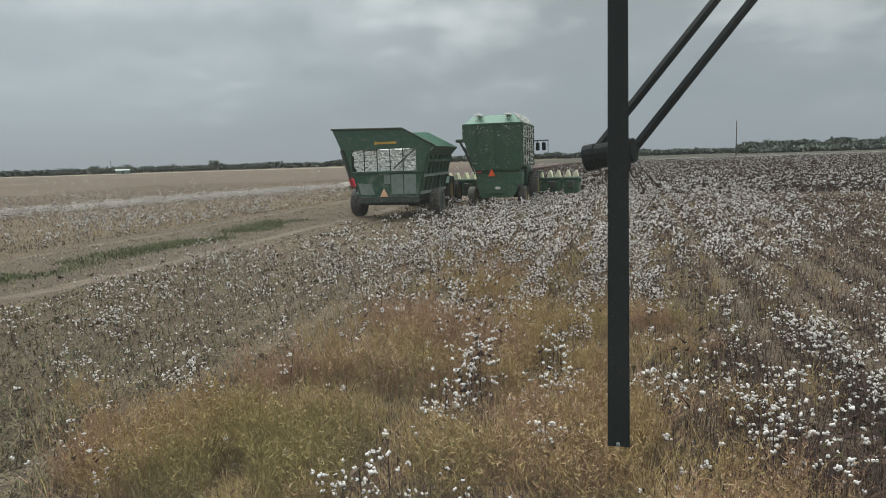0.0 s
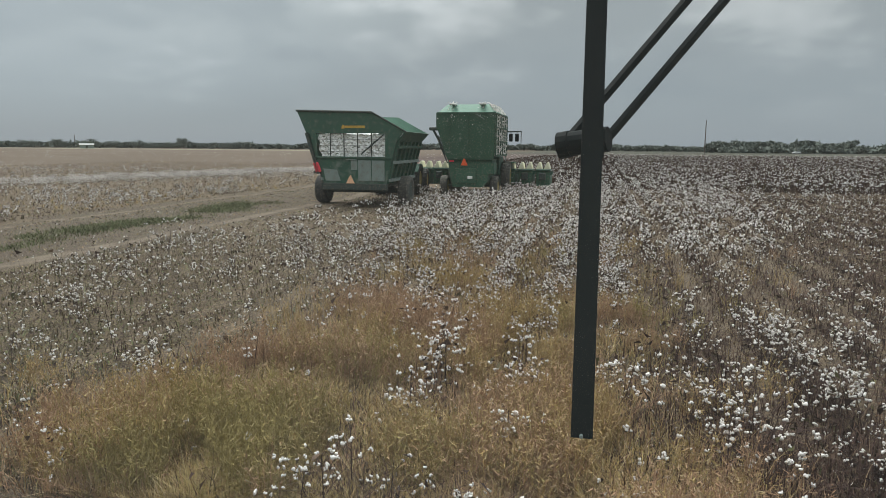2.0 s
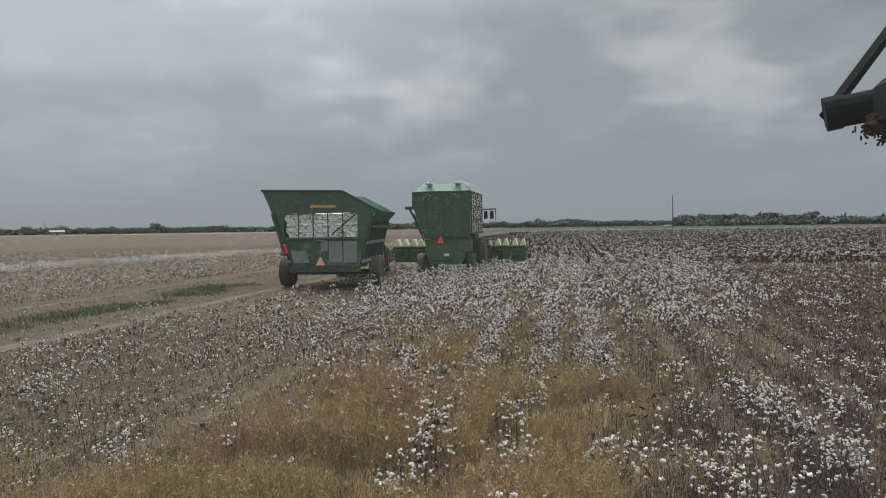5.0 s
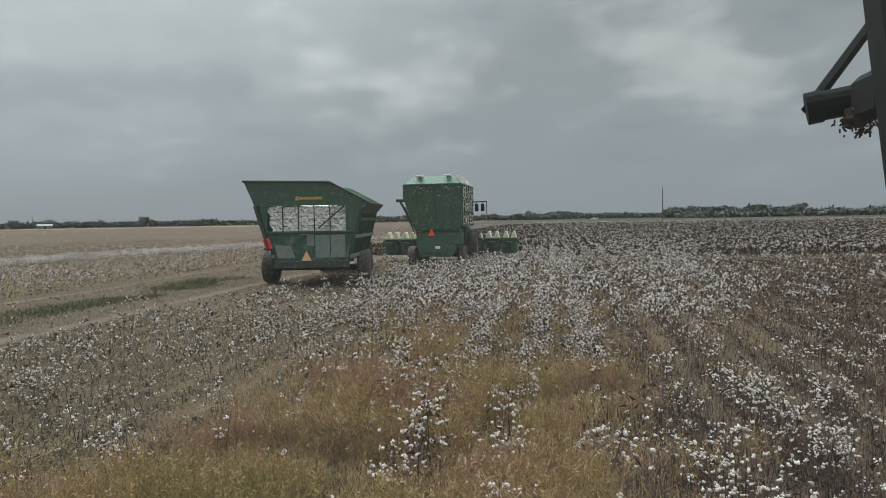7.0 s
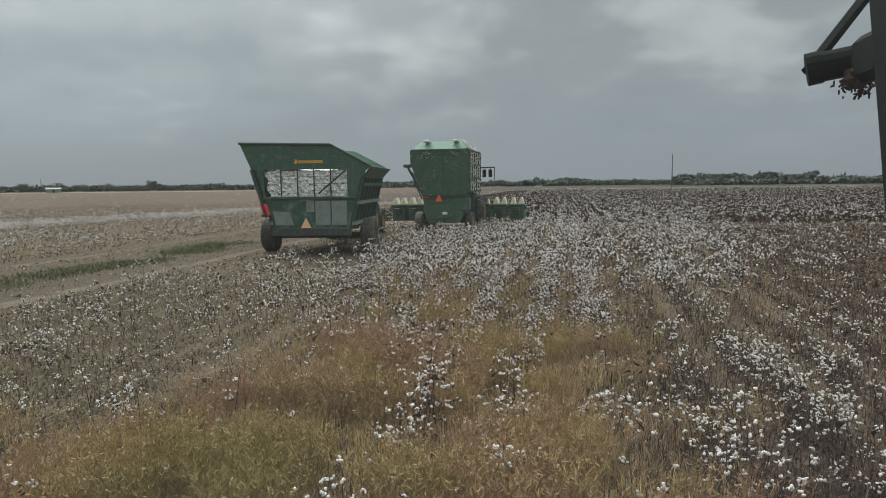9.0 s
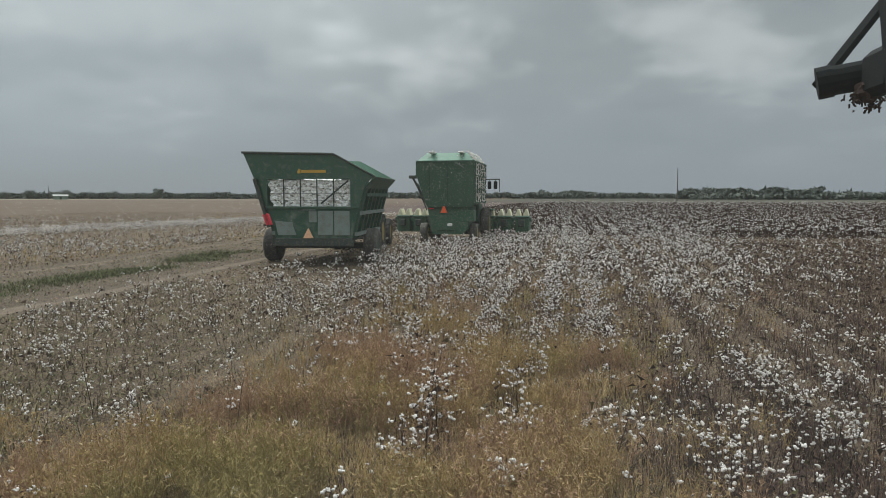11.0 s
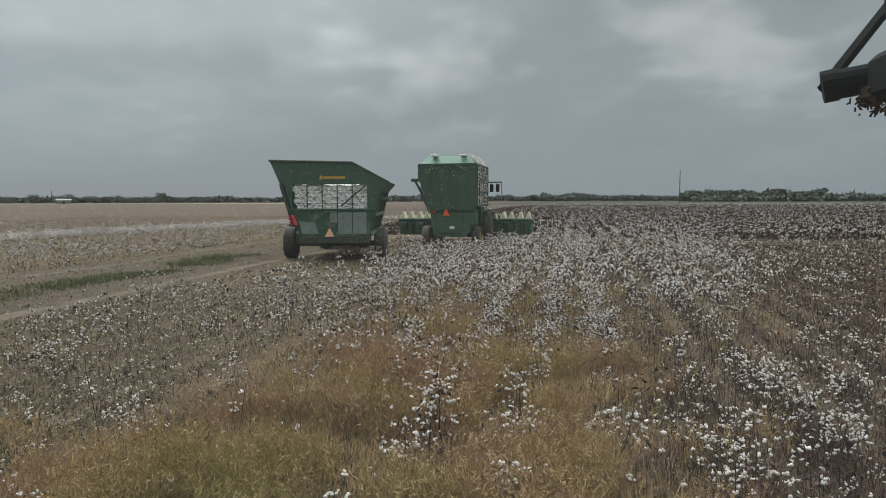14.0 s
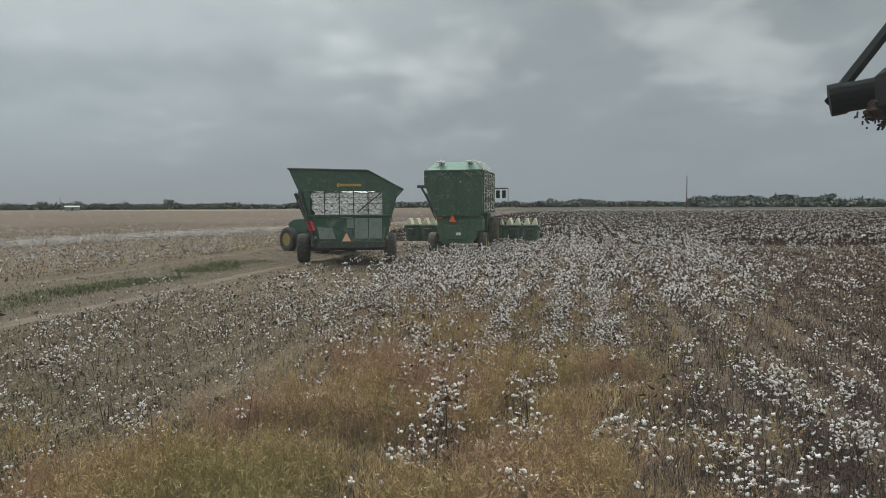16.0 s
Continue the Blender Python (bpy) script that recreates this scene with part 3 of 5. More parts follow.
    for k2 in range(26):
        z = 2.05 + k2 * 0.038
        x0 = -1.42 + 0.14 * fuzz(z * 2.0, 0.3, 2.6, 3.0) + 0.1 * (3.0 - z)
        face.append([bm.verts.new((x0 + (1.51 - x0) * i / 89, 0.1 + 0.05 * fuzz(i * 0.12, z * 3, 2.4, 9.0) + 0.04 * fuzz(i * 0.3, z * 9, 1.9, 1.0), z)) for i in range(90)])
    for a, b in zip(face, face[1:]):
        for i in range(89):
            bm.faces.new((a[i], a[i + 1], b[i + 1], b[i]))
    part("cotton_load", bm, LOADCOTTON, root, "heap of white seed cotton")
    wheels = [wheel(root, -1.93, 2.0, 0.63, 0.52, RUBBER, DARK), wheel(root, 1.85, 2.0, 0.63, 0.52, DUSTY_RUBBER, DARK)]
    return root, wheels


def load_mat():
    k = Nodes("packed_cotton")
    c = coords(k)
    stretch = k.add("ShaderNodeMapping", Scale=(1.0, 1.0, 1.9))
    k.link(c, stretch.inputs["Vector"])
    v = stretch.outputs[0]
    a = k.noise(7.5, 6, v, 0.68)
    col = k.ramp(a, [(0.36, (0.07, 0.085, 0.06)), (0.43, (0.55, 0.54, 0.5)), (0.52, (0.9, 0.9, 0.89))])
    k.link(col, k.b.inputs["Base Color"])
    k.b.inputs["Roughness"].default_value = 1.0
    k.bump(a, 0.7, 0.03)
    return k.m


LOADCOTTON = load_mat()
buggy, buggy_wheels = build_buggy()


# ---- tractor that pulls the buggy: origin on the ground at its hitch ----
def build_tractor():
    root = new("farm_tractor")
    tagged(root, "green farm tractor with yellow wheels pulling the trailer", "tractor")
    part("chassis", block(-0.3, 0.3, 0.1, 4.6, 0.6, 0.95), DARK, root, bevel=0.03)
    part("hitch", bar((0, -0.05, 0.62), (0, 0.5, 0.62), 0.12), DARK, root)
    part("bonnet", slab([(2.5, 0.95), (4.9, 0.95), (4.95, 1.5), (4.4, 1.75), (2.5, 1.85)], "x", -0.42, 0.42), GREEN, root, bevel=0.05)
    part("cab_floor", block(-0.75, 0.75, 0.75, 2.45, 0.95, 1.15), GREEN, root)
    part("cab_roof", block(-0.8, 0.8, 0.65, 2.45, 2.66, 2.84), GREEN, root, bevel=0.06)
    part("cab_glass", slab([(-0.7, 1.15), (0.7, 1.15), (0.74, 2.66), (-0.74, 2.66)], "y", 0.8, 2.35), GLASSY, root, "dark cab glazing")
    for x in (-0.76, 0.76):
        for y in (0.76, 2.38):
            part("cab_post", bar((x, y, 1.1), (x, y, 2.7), 0.08), DARK, root)
        part("fender", slab([(0.2, 1.25), (0.7, 1.6), (1.7, 1.6), (2.2, 1.25), (2.1, 1.2), (1.65, 1.52), (0.75, 1.52), (0.3, 1.2)], "x", min(x, x * 1.6), max(x, x * 1.6)), GREEN, root)
    wheels = []
    for x in (-0.98, 0.98):
        wheels.append((wheel(root, x, 1.2, 0.8, 0.5, RUBBER, YELLOW_RIM, lugs=22), 0.8))
        wheels.append((wheel(root, x * 0.98, 4.1, 0.63, 0.4, RUBBER, YELLOW_RIM, lugs=20), 0.63))
    part("rear_axle", bar((-0.9, 1.2, 0.8), (0.9, 1.2, 0.8), 0.2, None, None, 8), DARK, root)
    part("front_axle", bar((-0.9, 4.1, 0.63), (0.9, 4.1, 0.63), 0.14, None, None, 8), DARK, root)
    part("exhaust", bar((0.3, 3.0, 1.8), (0.3, 3.0, 2.6), 0.1, None, None, 8), DARK, root)
    return root, wheels


tractor, tractor_wheels = build_tractor()


# ---- cotton picker: origin under the rear of its basket, forward is +y ----
def build_picker():
    root = new("cotton_picker")
    tagged(root, "green cotton picker with full basket and yellow row dividers", "harvester")
    W, Z0, Z1, D = 1.47, 1.95, 4.22, 4.2
    # basket: tapering rear wall, mesh sides, lid
    rear = part("basket_rear", slab([(-0.95, 1.9), (1.42, 1.9), (W, 2.1), (W, Z1), (-W, Z1), (-W - 0.08, 3.75), (-W, 3.4)], "y", 0.0, 0.08), GREEN_LINT, root)
    part("rear_lip", bar((-W - 0.03, -0.01, Z1), (W + 0.03, -0.01, Z1), 0.07), GREEN, rear)
    part("seam_rib", bar((0.1, -0.02, 2.0), (0.1, -0.02, Z1), 0.05), GREEN_LINT, rear)
    part("seam_rib", bar((-0.85, -0.02, 2.3), (-0.85, -0.02, Z1), 0.05), GREEN_LINT, rear)
    part("loose_rod", bar((0.55, -0.04, 4.15), (0.95, -0.05, 3.9), 0.04), STEEL, rear)
    for s in (-1, 1):
        wall = part("basket_side", slab([(0.08, 2.1 if s > 0 else 3.38), (D, 2.1 if s > 0 else 3.38), (D, Z1), (0.08, Z1)], "x", s * W - 0.03, s * W + 0.03), SIDECOTTON, root, "mesh side packed with white cotton")
        for i in range(6):
            y = 0.1 + i * (D - 0.2) / 5
            part("side_post", bar((s * (W + 0.05), y, 2.05 if s > 0 else 3.36), (s * (W + 0.05), y, Z1), 0.07), GREEN_LINT, wall)
        for z in ((2.1, 2.8, 3.5, Z1 - 0.04) if s > 0 else (3.4, Z1 - 0.04)):
            part("side_rail", bar((s * (W + 0.06), 0.05, z), (s * (W + 0.06), D, z), 0.06), GREEN_LINT, wall)
    part("basket_slope", slab([(-0.95, 1.92), (-0.9, 1.92), (-W + 0.03, 3.4), (-W - 0.02, 3.4)], "y", 0.08, D), GREEN_DUSTY, root)
    part("basket_front", slab([(-0.95, 2.1), (W, 2.1), (W, Z1), (-W, Z1)], "y", D, D + 0.06), GREEN, root)
    bm = bmesh.new()
    lo = [bm.verts.new(p) for p in ((-W, 0.02, Z1 + 0.01), (W, 0.02, Z1 + 0.01), (W, D, Z1 + 0.01), (-W, D, Z1 + 0.01))]
    hi = [bm.verts.new(p) for p in ((-1.1, 0.75, 4.68), (1.1, 0.75, 4.68), (1.1, D - 0.6, 4.68), (-1.1, D - 0.6, 4.68))]
    for i in range(4):
        bm.faces.new((lo[i], lo[(i + 1) % 4], hi[(i + 1) % 4], hi[i]))
    bm.faces.new(hi), bm.faces.new(lo[::-1])
    lid = part("basket_lid", bm, MINT, root, "pale green sloping basket lid")
    for x in (-0.75, 0.75):
        part("lid_grate", slab([(x - 0.13, 0.1), (x + 0.13, 0.1), (x + 0.13, 0.9), (x - 0.13, 0.9)], "z", 4.64, 4.72), LINTCLUMP, lid, "lint-covered grate on the lid", bevel=0.02)
    s = Soup()
    for i in range(320):
        e = R.uniform()
        if e < 0.6:
            p = (W - 0.38 * R.uniform() , R.uniform(0.1, D), 0)
            p = (p[0], p[1], 4.24 + (W - p[0]) * 1.25 + 0.02)
        else:
            x = R.choice((-0.75, 0.75)) + R.normal(0, 0.14)
            p = (x, R.uniform(0.2, 0.9), 4.4 + R.uniform(0, 0.38))
        boll(s, np.array(p), R.uniform(0.02, 0.05 if e < 0.6 else 0.03), 0, 1, True)
    for i in range(260):
        boll(s, np.array((W + 0.07, R.uniform(0.1, D), R.uniform(2.15, 4.2))), R.uniform(0.015, 0.05), 0, 1, True)
    for i in range(22):
        boll(s, np.array((R.normal(0, 0.8), -0.02, 4.16 - abs(R.normal(0, 0.2)))), R.uniform(0.012, 0.03), 0, 1, True)
    v, f, m = s.arrays()
    tuft = raw("lint_tufts", v, f, [COTTON])
    tuft.parent = root
    # machine body below the basket
    part("engine_body", slab([(-0.95, 1.9), (1.35, 1.9), (1.1, 0.75), (0.85, 0.5), (-0.68, 0.5), (-0.8, 0.95)], "y", 0.12, 1.6), GREEN_DUSTY, root)
    part("radiator_door", block(-0.55, 0.55, 0.06, 0.12, 0.7, 1.45), GREEN_DUSTY, root, bevel=0.02)
    part("side_box", block(0.78, 1.45, 0.1, 1.0, 1.15, 1.75), GREEN_DUSTY, root, bevel=0.03)
    part("tail_lamp", block(-0.85, -0.62, 0.05, 0.12, 1.78, 1.85), RED, root, "small red tail lamp")
    part("tail_lamp", block(0.85, 1.1, 0.05, 0.12, 1.9, 1.97), RED, root, "small red tail lamp")
    tagged(tuft, kind="stuff")
    part("white_plate", block(0.1, 0.36, 0.02, 0.06, 0.92, 1.06), WHITE, root, "white plate", bevel=0.02)
    part("slow_vehicle_triangle", slab([(-0.24, 1.6), (0.12, 1.6), (-0.03, 1.94), (-0.09, 1.94)], "y", -0.06, -0.03), ORANGE, root, "bright orange warning triangle")
    part("main_frame", block(-1.0, 1.0, 1.6, 5.4, 0.8, 1.5), DARK, root, bevel=0.03)
    part("front_frame", block(-1.2, 1.2, 3.6, 5.2, 1.0, 2.0), GREEN, root, bevel=0.03)
    # unloading conveyor arm on one side
    part("lift_tip", block(-2.0, -1.5, 0.3, 0.75, 3.36, 3.52), DARK, root, bevel=0.03)
    part("lift_strut", bar((-1.78, 0.4, 3.38), (-0.92, 0.4, 1.82), 0.1), DARK, root)
    part("lift_strut", bar((-1.6, 0.55, 3.1), (-0.95, 0.55, 2.3), 0.08), STEEL, root)
    part("lift_strut", bar((-1.6, 0.5, 3.0), (-1.05, 0.5, 1.7), 0.06), DARK, root)
    # cab with side mirrors
    part("cab", slab([(4.5, 1.7), (6.2, 1.7), (6.3, 3.2), (4.5, 3.3)], "x", -0.85, 0.85), GLASSY, root, "glazed driver cab", bevel=0.05)
    part("cab_roof", block(-0.95, 0.95, 4.35, 6.4, 3.3, 3.45), GREEN, root, bevel=0.04)
    part("mirror_bar", bar((0.9, 6.0, 3.42), (2.12, 6.0, 3.44), 0.07), DARK, root)
    for x in (1.5, 1.86):
        m1 = part("mirror", block(x - 0.11, x + 0.11, 5.95, 6.02, 2.86, 3.32), BLACK, root, "black side mirror", bevel=0.03)
        part("mirror_stem", bar((x, 6.0, 3.3), (x, 6.0, 3.42), 0.03), DARK, m1)
    part("mirror_post", bar((2.1, 6.0, 2.7), (2.1, 6.0, 3.44), 0.04), DARK, root)
    part("handrail", bar((1.35, 4.9, 1.2), (1.35, 4.9, 2.6), 0.04), STEEL, root)
    part("platform", block(0.95, 1.9, 4.5, 5.6, 1.62, 1.7), GREEN_DUSTY, root)
    for i in range(4):
        part("ladder_step", block(1.5, 1.85, 4.3, 4.5, 0.5 + i * 0.3, 0.54 + i * 0.3), STEEL, root)
    # row units with yellow dividers in front
    part("header_beam", bar((-4.05, 5.2, 1.1), (4.05, 5.2, 1.1), 0.22), GREEN, root)
    for i in range(8):
        x = -3.52 + i * 1.005
        u = part("row_unit", slab([(5.0, 0.35), (6.9, 0.25), (6.9, 0.75), (6.2, 1.16), (5.0, 1.2)], "x", x - 0.4, x + 0.4), GREEN_DUSTY, root, bevel=0.04)
        part("unit_cover", block(x - 0.42, x + 0.42, 4.9, 6.0, 1.2, 1.3), GREEN, u, bevel=0.03)
        part("unit_gearbox", block(x - 0.2, x + 0.15, 4.7, 5.0, 0.7, 1.1), DARK, u, bevel=0.03)
        for dx in (-0.24, 0.22):
            part("divider", slab([(x + dx - 0.2, 1.3), (x + dx + 0.16, 1.3), (x + dx + 0.06, 1.68), (x + dx - 0.02, 1.7)], "y", 5.2, 5.9), YELLOW, u, "pale yellow row divider", bevel=0.02)
    for x in (-1.33, 1.33):
        wheel(root, x, 1.2, 0.52, 0.42, DUSTY_RUBBER, YELLOW_RIM)
        wheel(root, x * 1.12, 4.6, 0.85, 0.5, DUSTY_RUBBER, YELLOW_RIM, lugs=24)
    part("rear_axle", bar((-1.3, 1.2, 0.52), (1.3, 1.2, 0.52), 0.14, None, None, 8), DARK, root)
    root.matrix_basis = pose(-6.45, 33.0, 0.0)
    return root


def side_cotton():
    k = Nodes("cotton_behind_mesh")
    c = coords(k)
    a = k.noise(7, 6, c, 0.7)
    col = k.ramp(a, [(0.4, (0.05, 0.1, 0.06)), (0.5, (0.4, 0.42, 0.38)), (0.6, (0.75, 0.76, 0.73))])
    k.link(col, k.b.inputs["Base Color"])
    k.b.inputs["Roughness"].default_value = 1.0
    k.bump(a, 1.0, 0.05)
    return k.m


SIDECOTTON = side_cotton()
LINTCLUMP = COTTON
picker = build_picker()


# ---- windscreen wiper ----
def build_wiper():
    root = new("windscreen_wiper")
    tagged(root, "black pantograph windscreen wiper with twin arms", "wiper")

    def on(z):
        return (0.1614 - 0.0088 * (z - 2.4), 0.2877 + 0.26 * (z - 2.4), z)
    blade = part("blade", bar(on(2.3975), on(2.86), 0.0092, 0.0120), BLACK, root, bevel=0.0012)
    part("rubber_edge", bar(tuple(a + b for a, b in zip(on(2.4000), (0, 0.008, 0))), tuple(a + b for a, b in zip(on(2.85), (0, 0.008, 0))), 0.004, 0.006), RUBBER, blade)
    part("end_rivet", bar(tuple(a + b for a, b in zip(on(2.4000), (0, -0.0078, 0))), tuple(a + b for a, b in zip(on(2.4000), (0, -0.003, 0))), 0.0016, None, None, 8), STEEL, blade)
    part("pivot_tube", bar((0.146, 0.359, 2.5225), (0.168, 0.352, 2.5255), 0.0125, None, None, 14), BLACK, root, bevel=0.001)
    part("end_cap", bar((0.1435, 0.3595, 2.522), (0.149, 0.358, 2.523), 0.0138, None, None, 14), BLACK, root, bevel=0.0025)
    part("clip", block(0.157, 0.166, 0.326, 0.352, 2.514, 2.533), BLACK, root, bevel=0.003)
    wad = bmesh.new()
    bmesh.ops.create_icosphere(wad, subdivisions=3, radius=0.0052)
    for v in wad.verts:
        v.co *= 1 + 0.45 * noise.noise(v.co * 420) + 0.2 * noise.noise(v.co * 1100)
    bmesh.ops.translate(wad, vec=(0.1605, 0.35, 2.5175), verts=wad.verts)
    rw = np.random.RandomState(3)
    for _ in range(110):
        p = Vector((0.1595 + rw.normal(0, 0.0042), 0.35 + rw.normal(0, 0.001), 2.5165 - abs(rw.normal(0, 0.0032))))
        bar(p, p + Vector(rw.normal(0, 0.0012, 3)) - Vector((0, 0, 0.0006)), 0.0009, None, wad, 3)
    part("trapped_fluff", wad, STALK, root, "dusty plant fluff caught on the pivot")
    for p, q in (((0.1666, 0.3638, 2.5247), (0.2235, 0.3887, 2.5969)), ((0.1451, 0.3628, 2.522), (0.2051, 0.3892, 2.5978))):
        p, q = Vector(p), Vector(q)
        part("arm", bar(p, p + (q - p) * 3.0, 0.0062, 0.005, None, 6), BLACK, root)
    return root


build_wiper()


def build_windscreen():
    """A dusty pane between the eye and the wiper; its film of dust scatters a little daylight, and is thickened to
    stand in for haze in the air.
    """
    k = Nodes("dusty_windscreen_glass")
    t = k.t
    out = t.nodes["Material Output"]
    clear, film, mixer = t.nodes.new("ShaderNodeBsdfTransparent"), t.nodes.new("ShaderNodeBsdfTranslucent"), t.nodes.new("ShaderNodeMixShader")
    film.inputs["Color"].default_value = (0.8, 0.82, 0.8, 1)
    c = coords(k)
    dust = k.calc("ADD", k.range(k.noise(9, 5, c), 0.35, 0.7, 0.028, 0.048), k.range(k.noise(160, 2, c), 0.66, 0.74, 0.0, 0.012))
    k.link(dust, mixer.inputs[0])
    k.link(clear.outputs[0], mixer.inputs[1])
    k.link(film.outputs[0], mixer.inputs[2])
    k.link(mixer.outputs[0], out.inputs["Surface"])
    bm = bmesh.new()
    nodes = [bm.verts.new((x, 0.245 + 0.16 * (z - 2.5), z)) for x, z in ((-0.8, 1.7), (0.8, 1.7), (0.8, 3.3), (-0.8, 3.3))]
    bm.faces.new(nodes)
    pane = part("windscreen", bm, k.m)
    pane.visible_shadow = False
    tagged(pane, "dusty tractor cab windscreen glass", "window", kind="structure")


build_windscreen()

# ---- far things: utility pole, sheds, hedges, trees, car ----
def build_pole(x, y, h):
    root = new("utility_pole")
    tagged(root, "weathered wooden utility pole standing in the field", "pole")
    bm = bmesh.new()
    bmesh.ops.create_cone(bm, cap_ends=True, segments=10, radius1=0.24, radius2=0.16, depth=h)
    bmesh.ops.translate(bm, vec=(0, 0, h / 2), verts=bm.verts)
    part("shaft", bm, WOODPOLE, root)
    part("pole_cap", bar((0, 0, h), (0, 0, h + 0.12), 0.3, None, None, 8), STEEL, root)
    root.matrix_basis = pose(x, y, 0)
    return root


build_pole(43.4, 300, 14.3)
build_pole(-345, 380, 9.0)


def tree_proto(h, w, seed):
    """Trunk with limbs, crown of many small leaf clumps with gaps."""
    rs = np.random.RandomState(seed)
    root = new("field_tree")
    s = Soup()
    twig(s, [(0, 0, 0), (0.1, 0, h * 0.25), (0, 0.1, h * 0.6)], 0.2, 0.09, 0, 6)
    for i in range(6):
        a = rs.uniform(0, 6.28)
        z = h * rs.uniform(0.18, 0.5)
        twig(s, [(0, 0, z), (math.cos(a) * w * 0.2, math.sin(a) * w * 0.2, z + h * 0.16), (math.cos(a) * w * 0.4, math.sin(a) * w * 0.4, z + h * 0.28)], 0.09, 0.03, 0)
    v, f, m = s.arrays()
    raw("trunk", v, f, [WOODPOLE]).parent = root
    s = Soup()
    lumps = [(rs.normal(0, w * 0.2), rs.normal(0, w * 0.2), h * rs.uniform(0.35, 0.86), rs.uniform(0.14, 0.3) * w) for _ in range(9)]
    for lx, ly, lz, lr in lumps:
        for i in range(60):
            d = rs.normal(0, 1, 3)
            d = d / np.linalg.norm(d) * lr * rs.uniform(0.6, 1.05) * (1, 1, 0.7)
            p = np.array((lx, ly, min(max(lz, 0.3), h)) ) + d
            q = rs.normal(0, 0.26 * h / 6, (4, 3))
            s.put(p + q, [(0, 1, 2), (0, 2, 3)], 0)
    v, f, m = s.arrays()
    raw("crown", v, f, [HAZED_LEAVES]).parent = root
    return root


def build_trees():
    protos = []
    for i, (h, w) in enumerate(((7.5, 9.0), (5.0, 9.5), (4.0, 8.0))):
        p = tree_proto(h, w, 20 + i)
        tagged(p, "broad field tree on the skyline, leaf colour greyed for haze", "tree", "trees along the field edge")
        protos.append(p)
    protos[0].matrix_basis = pose(-262, 380, 0, 0, 0, 30)
    protos[1].matrix_basis = pose(-300, 385, 0)
    protos[2].matrix_basis = pose(-238, 390, 0)
    spots = [(-335, 375, 2, 1.0), (-324, 372, 1, 1.1), (-312, 378, 1, 0.9), (-352, 372, 1, 1.1), (-360, 380, 0, 0.8), (-290, 388, 2, 1.0), (-282, 390, 1, 0.8), (-272, 386, 2, 1.0), (-254, 388, 1, 0.7), (-245, 384, 2, 0.5), (-375, 376, 2, 1.2), (-390, 380, 1, 1.0)]
    for x, y, k, s in spots:
        c = copy_thing(protos[k], pose(x, y, 0, 0, 0, (x * 37) % 360))
        c.scale = (s, s, s)


build_trees()


def hedge(name, label, runs, seed):
    """Far brush and woods as many leaf clumps, in the haze-greyed leaf colour."""
    rs = np.random.RandomState(seed)
    s = []
    for x0, x1, y0, y1, h, n in runs:
        t = rs.uniform(0, 1, n)
        x = x0 + (x1 - x0) * t
        top = h * (0.72 + 0.28 * np.array([fuzz(v, 0, 0.09, seed) + 0.5 * fuzz(v, 0, 0.3, seed) for v in x]) * 1.2)
        z = top * rs.uniform(0, 1, n) ** 0.6
        y = y0 + (y1 - y0) * t + rs.normal(0, 3, n)
        s.append(np.stack([x, y, z, np.full(n, 1.0)], -1))
    p = np.concatenate(s)
    q = rs.normal(0, 0.8, (len(p), 4, 3))
    v = (p[:, None, :3] + q)
    v[..., 2] = np.maximum(v[..., 2], 0)
    f = (np.array([(0, 1, 2), (0, 2, 3)])[None] + (np.arange(len(p)) * 4)[:, None, None]).reshape(-1, 3)
    ob = raw(name, v.reshape(-1, 3), f, [HAZED_LEAVES])
    tagged(ob, label, "woods", kind="stuff")


hedge("far_woods", "distant woods along the field edge, leaf colour greyed for haze", [(66, 152, 450, 452, 8.8, 4200), (152, 420, 455, 440, 6.4, 6000), (-30, 15, 560, 560, 7.0, 1500), (-460, -200, 420, 470, 4.8, 6000), (-215, 90, 520, 560, 5.2, 7000), (70, 300, 430, 430, 4.4, 4500), (-700, -440, 420, 420, 5.0, 3000)], 31)


def build_shed(x, y, w, h, turn):
    root = new("farm_shed")
    tagged(root, "low grey farm shed with white roof beyond the field", "building")
    part("wall", block(-w / 2, w / 2, -2, 2, 0, h * 0.7), STEEL, root)
    part("roof", slab([(-2.3, h * 0.7), (2.3, h * 0.7), (0, h)], "x", -w / 2 - 0.3, w / 2 + 0.3), ROOFING, root)
    part("door", block(-0.6, 0.6, -2.06, -2.0, 0, 1.9), DARK, root)
    root.matrix_basis = pose(x, y, 0, 0, 0, turn)


build_shed(-318, 360, 8, 3.2, 40)


def build_car():
    root = new("white_car")
    tagged(root, "small white car driving on the distant road", "car")
    part("body", slab([(-2.2, 0.35), (2.2, 0.35), (2.25, 0.85), (1.3, 0.95), (0.7, 1.45), (-1.2, 1.45), (-2.1, 0.95)], "y", -0.85, 0.85), WHITE, root, bevel=0.06)
    part("window", slab([(-1.5, 0.98), (1.0, 0.98), (0.6, 1.38), (-1.15, 1.38)], "y", -0.87, 0.87), GLASSY, root)
    for x in (-1.35, 1.35):
        for y in (-0.8, 0.8):
            bm = ring_x([(-0.1, 0.25), (-0.1, 0.33), (0.1, 0.33), (0.1, 0.25)], 14)
            bmesh.ops.rotate(bm, cent=(0, 0, 0), matrix=Matrix.Rotation(radians(90), 3, "Z"), verts=bm.verts)
            w = part("wheel", bm, RUBBER, root)
            w.location = (x, y, 0.33)
    return root


car = build_car()


# ---- the field: cotton rows, thin stubble, weeds, grass ----
ROW0, PITCH = -1.42, 0.95


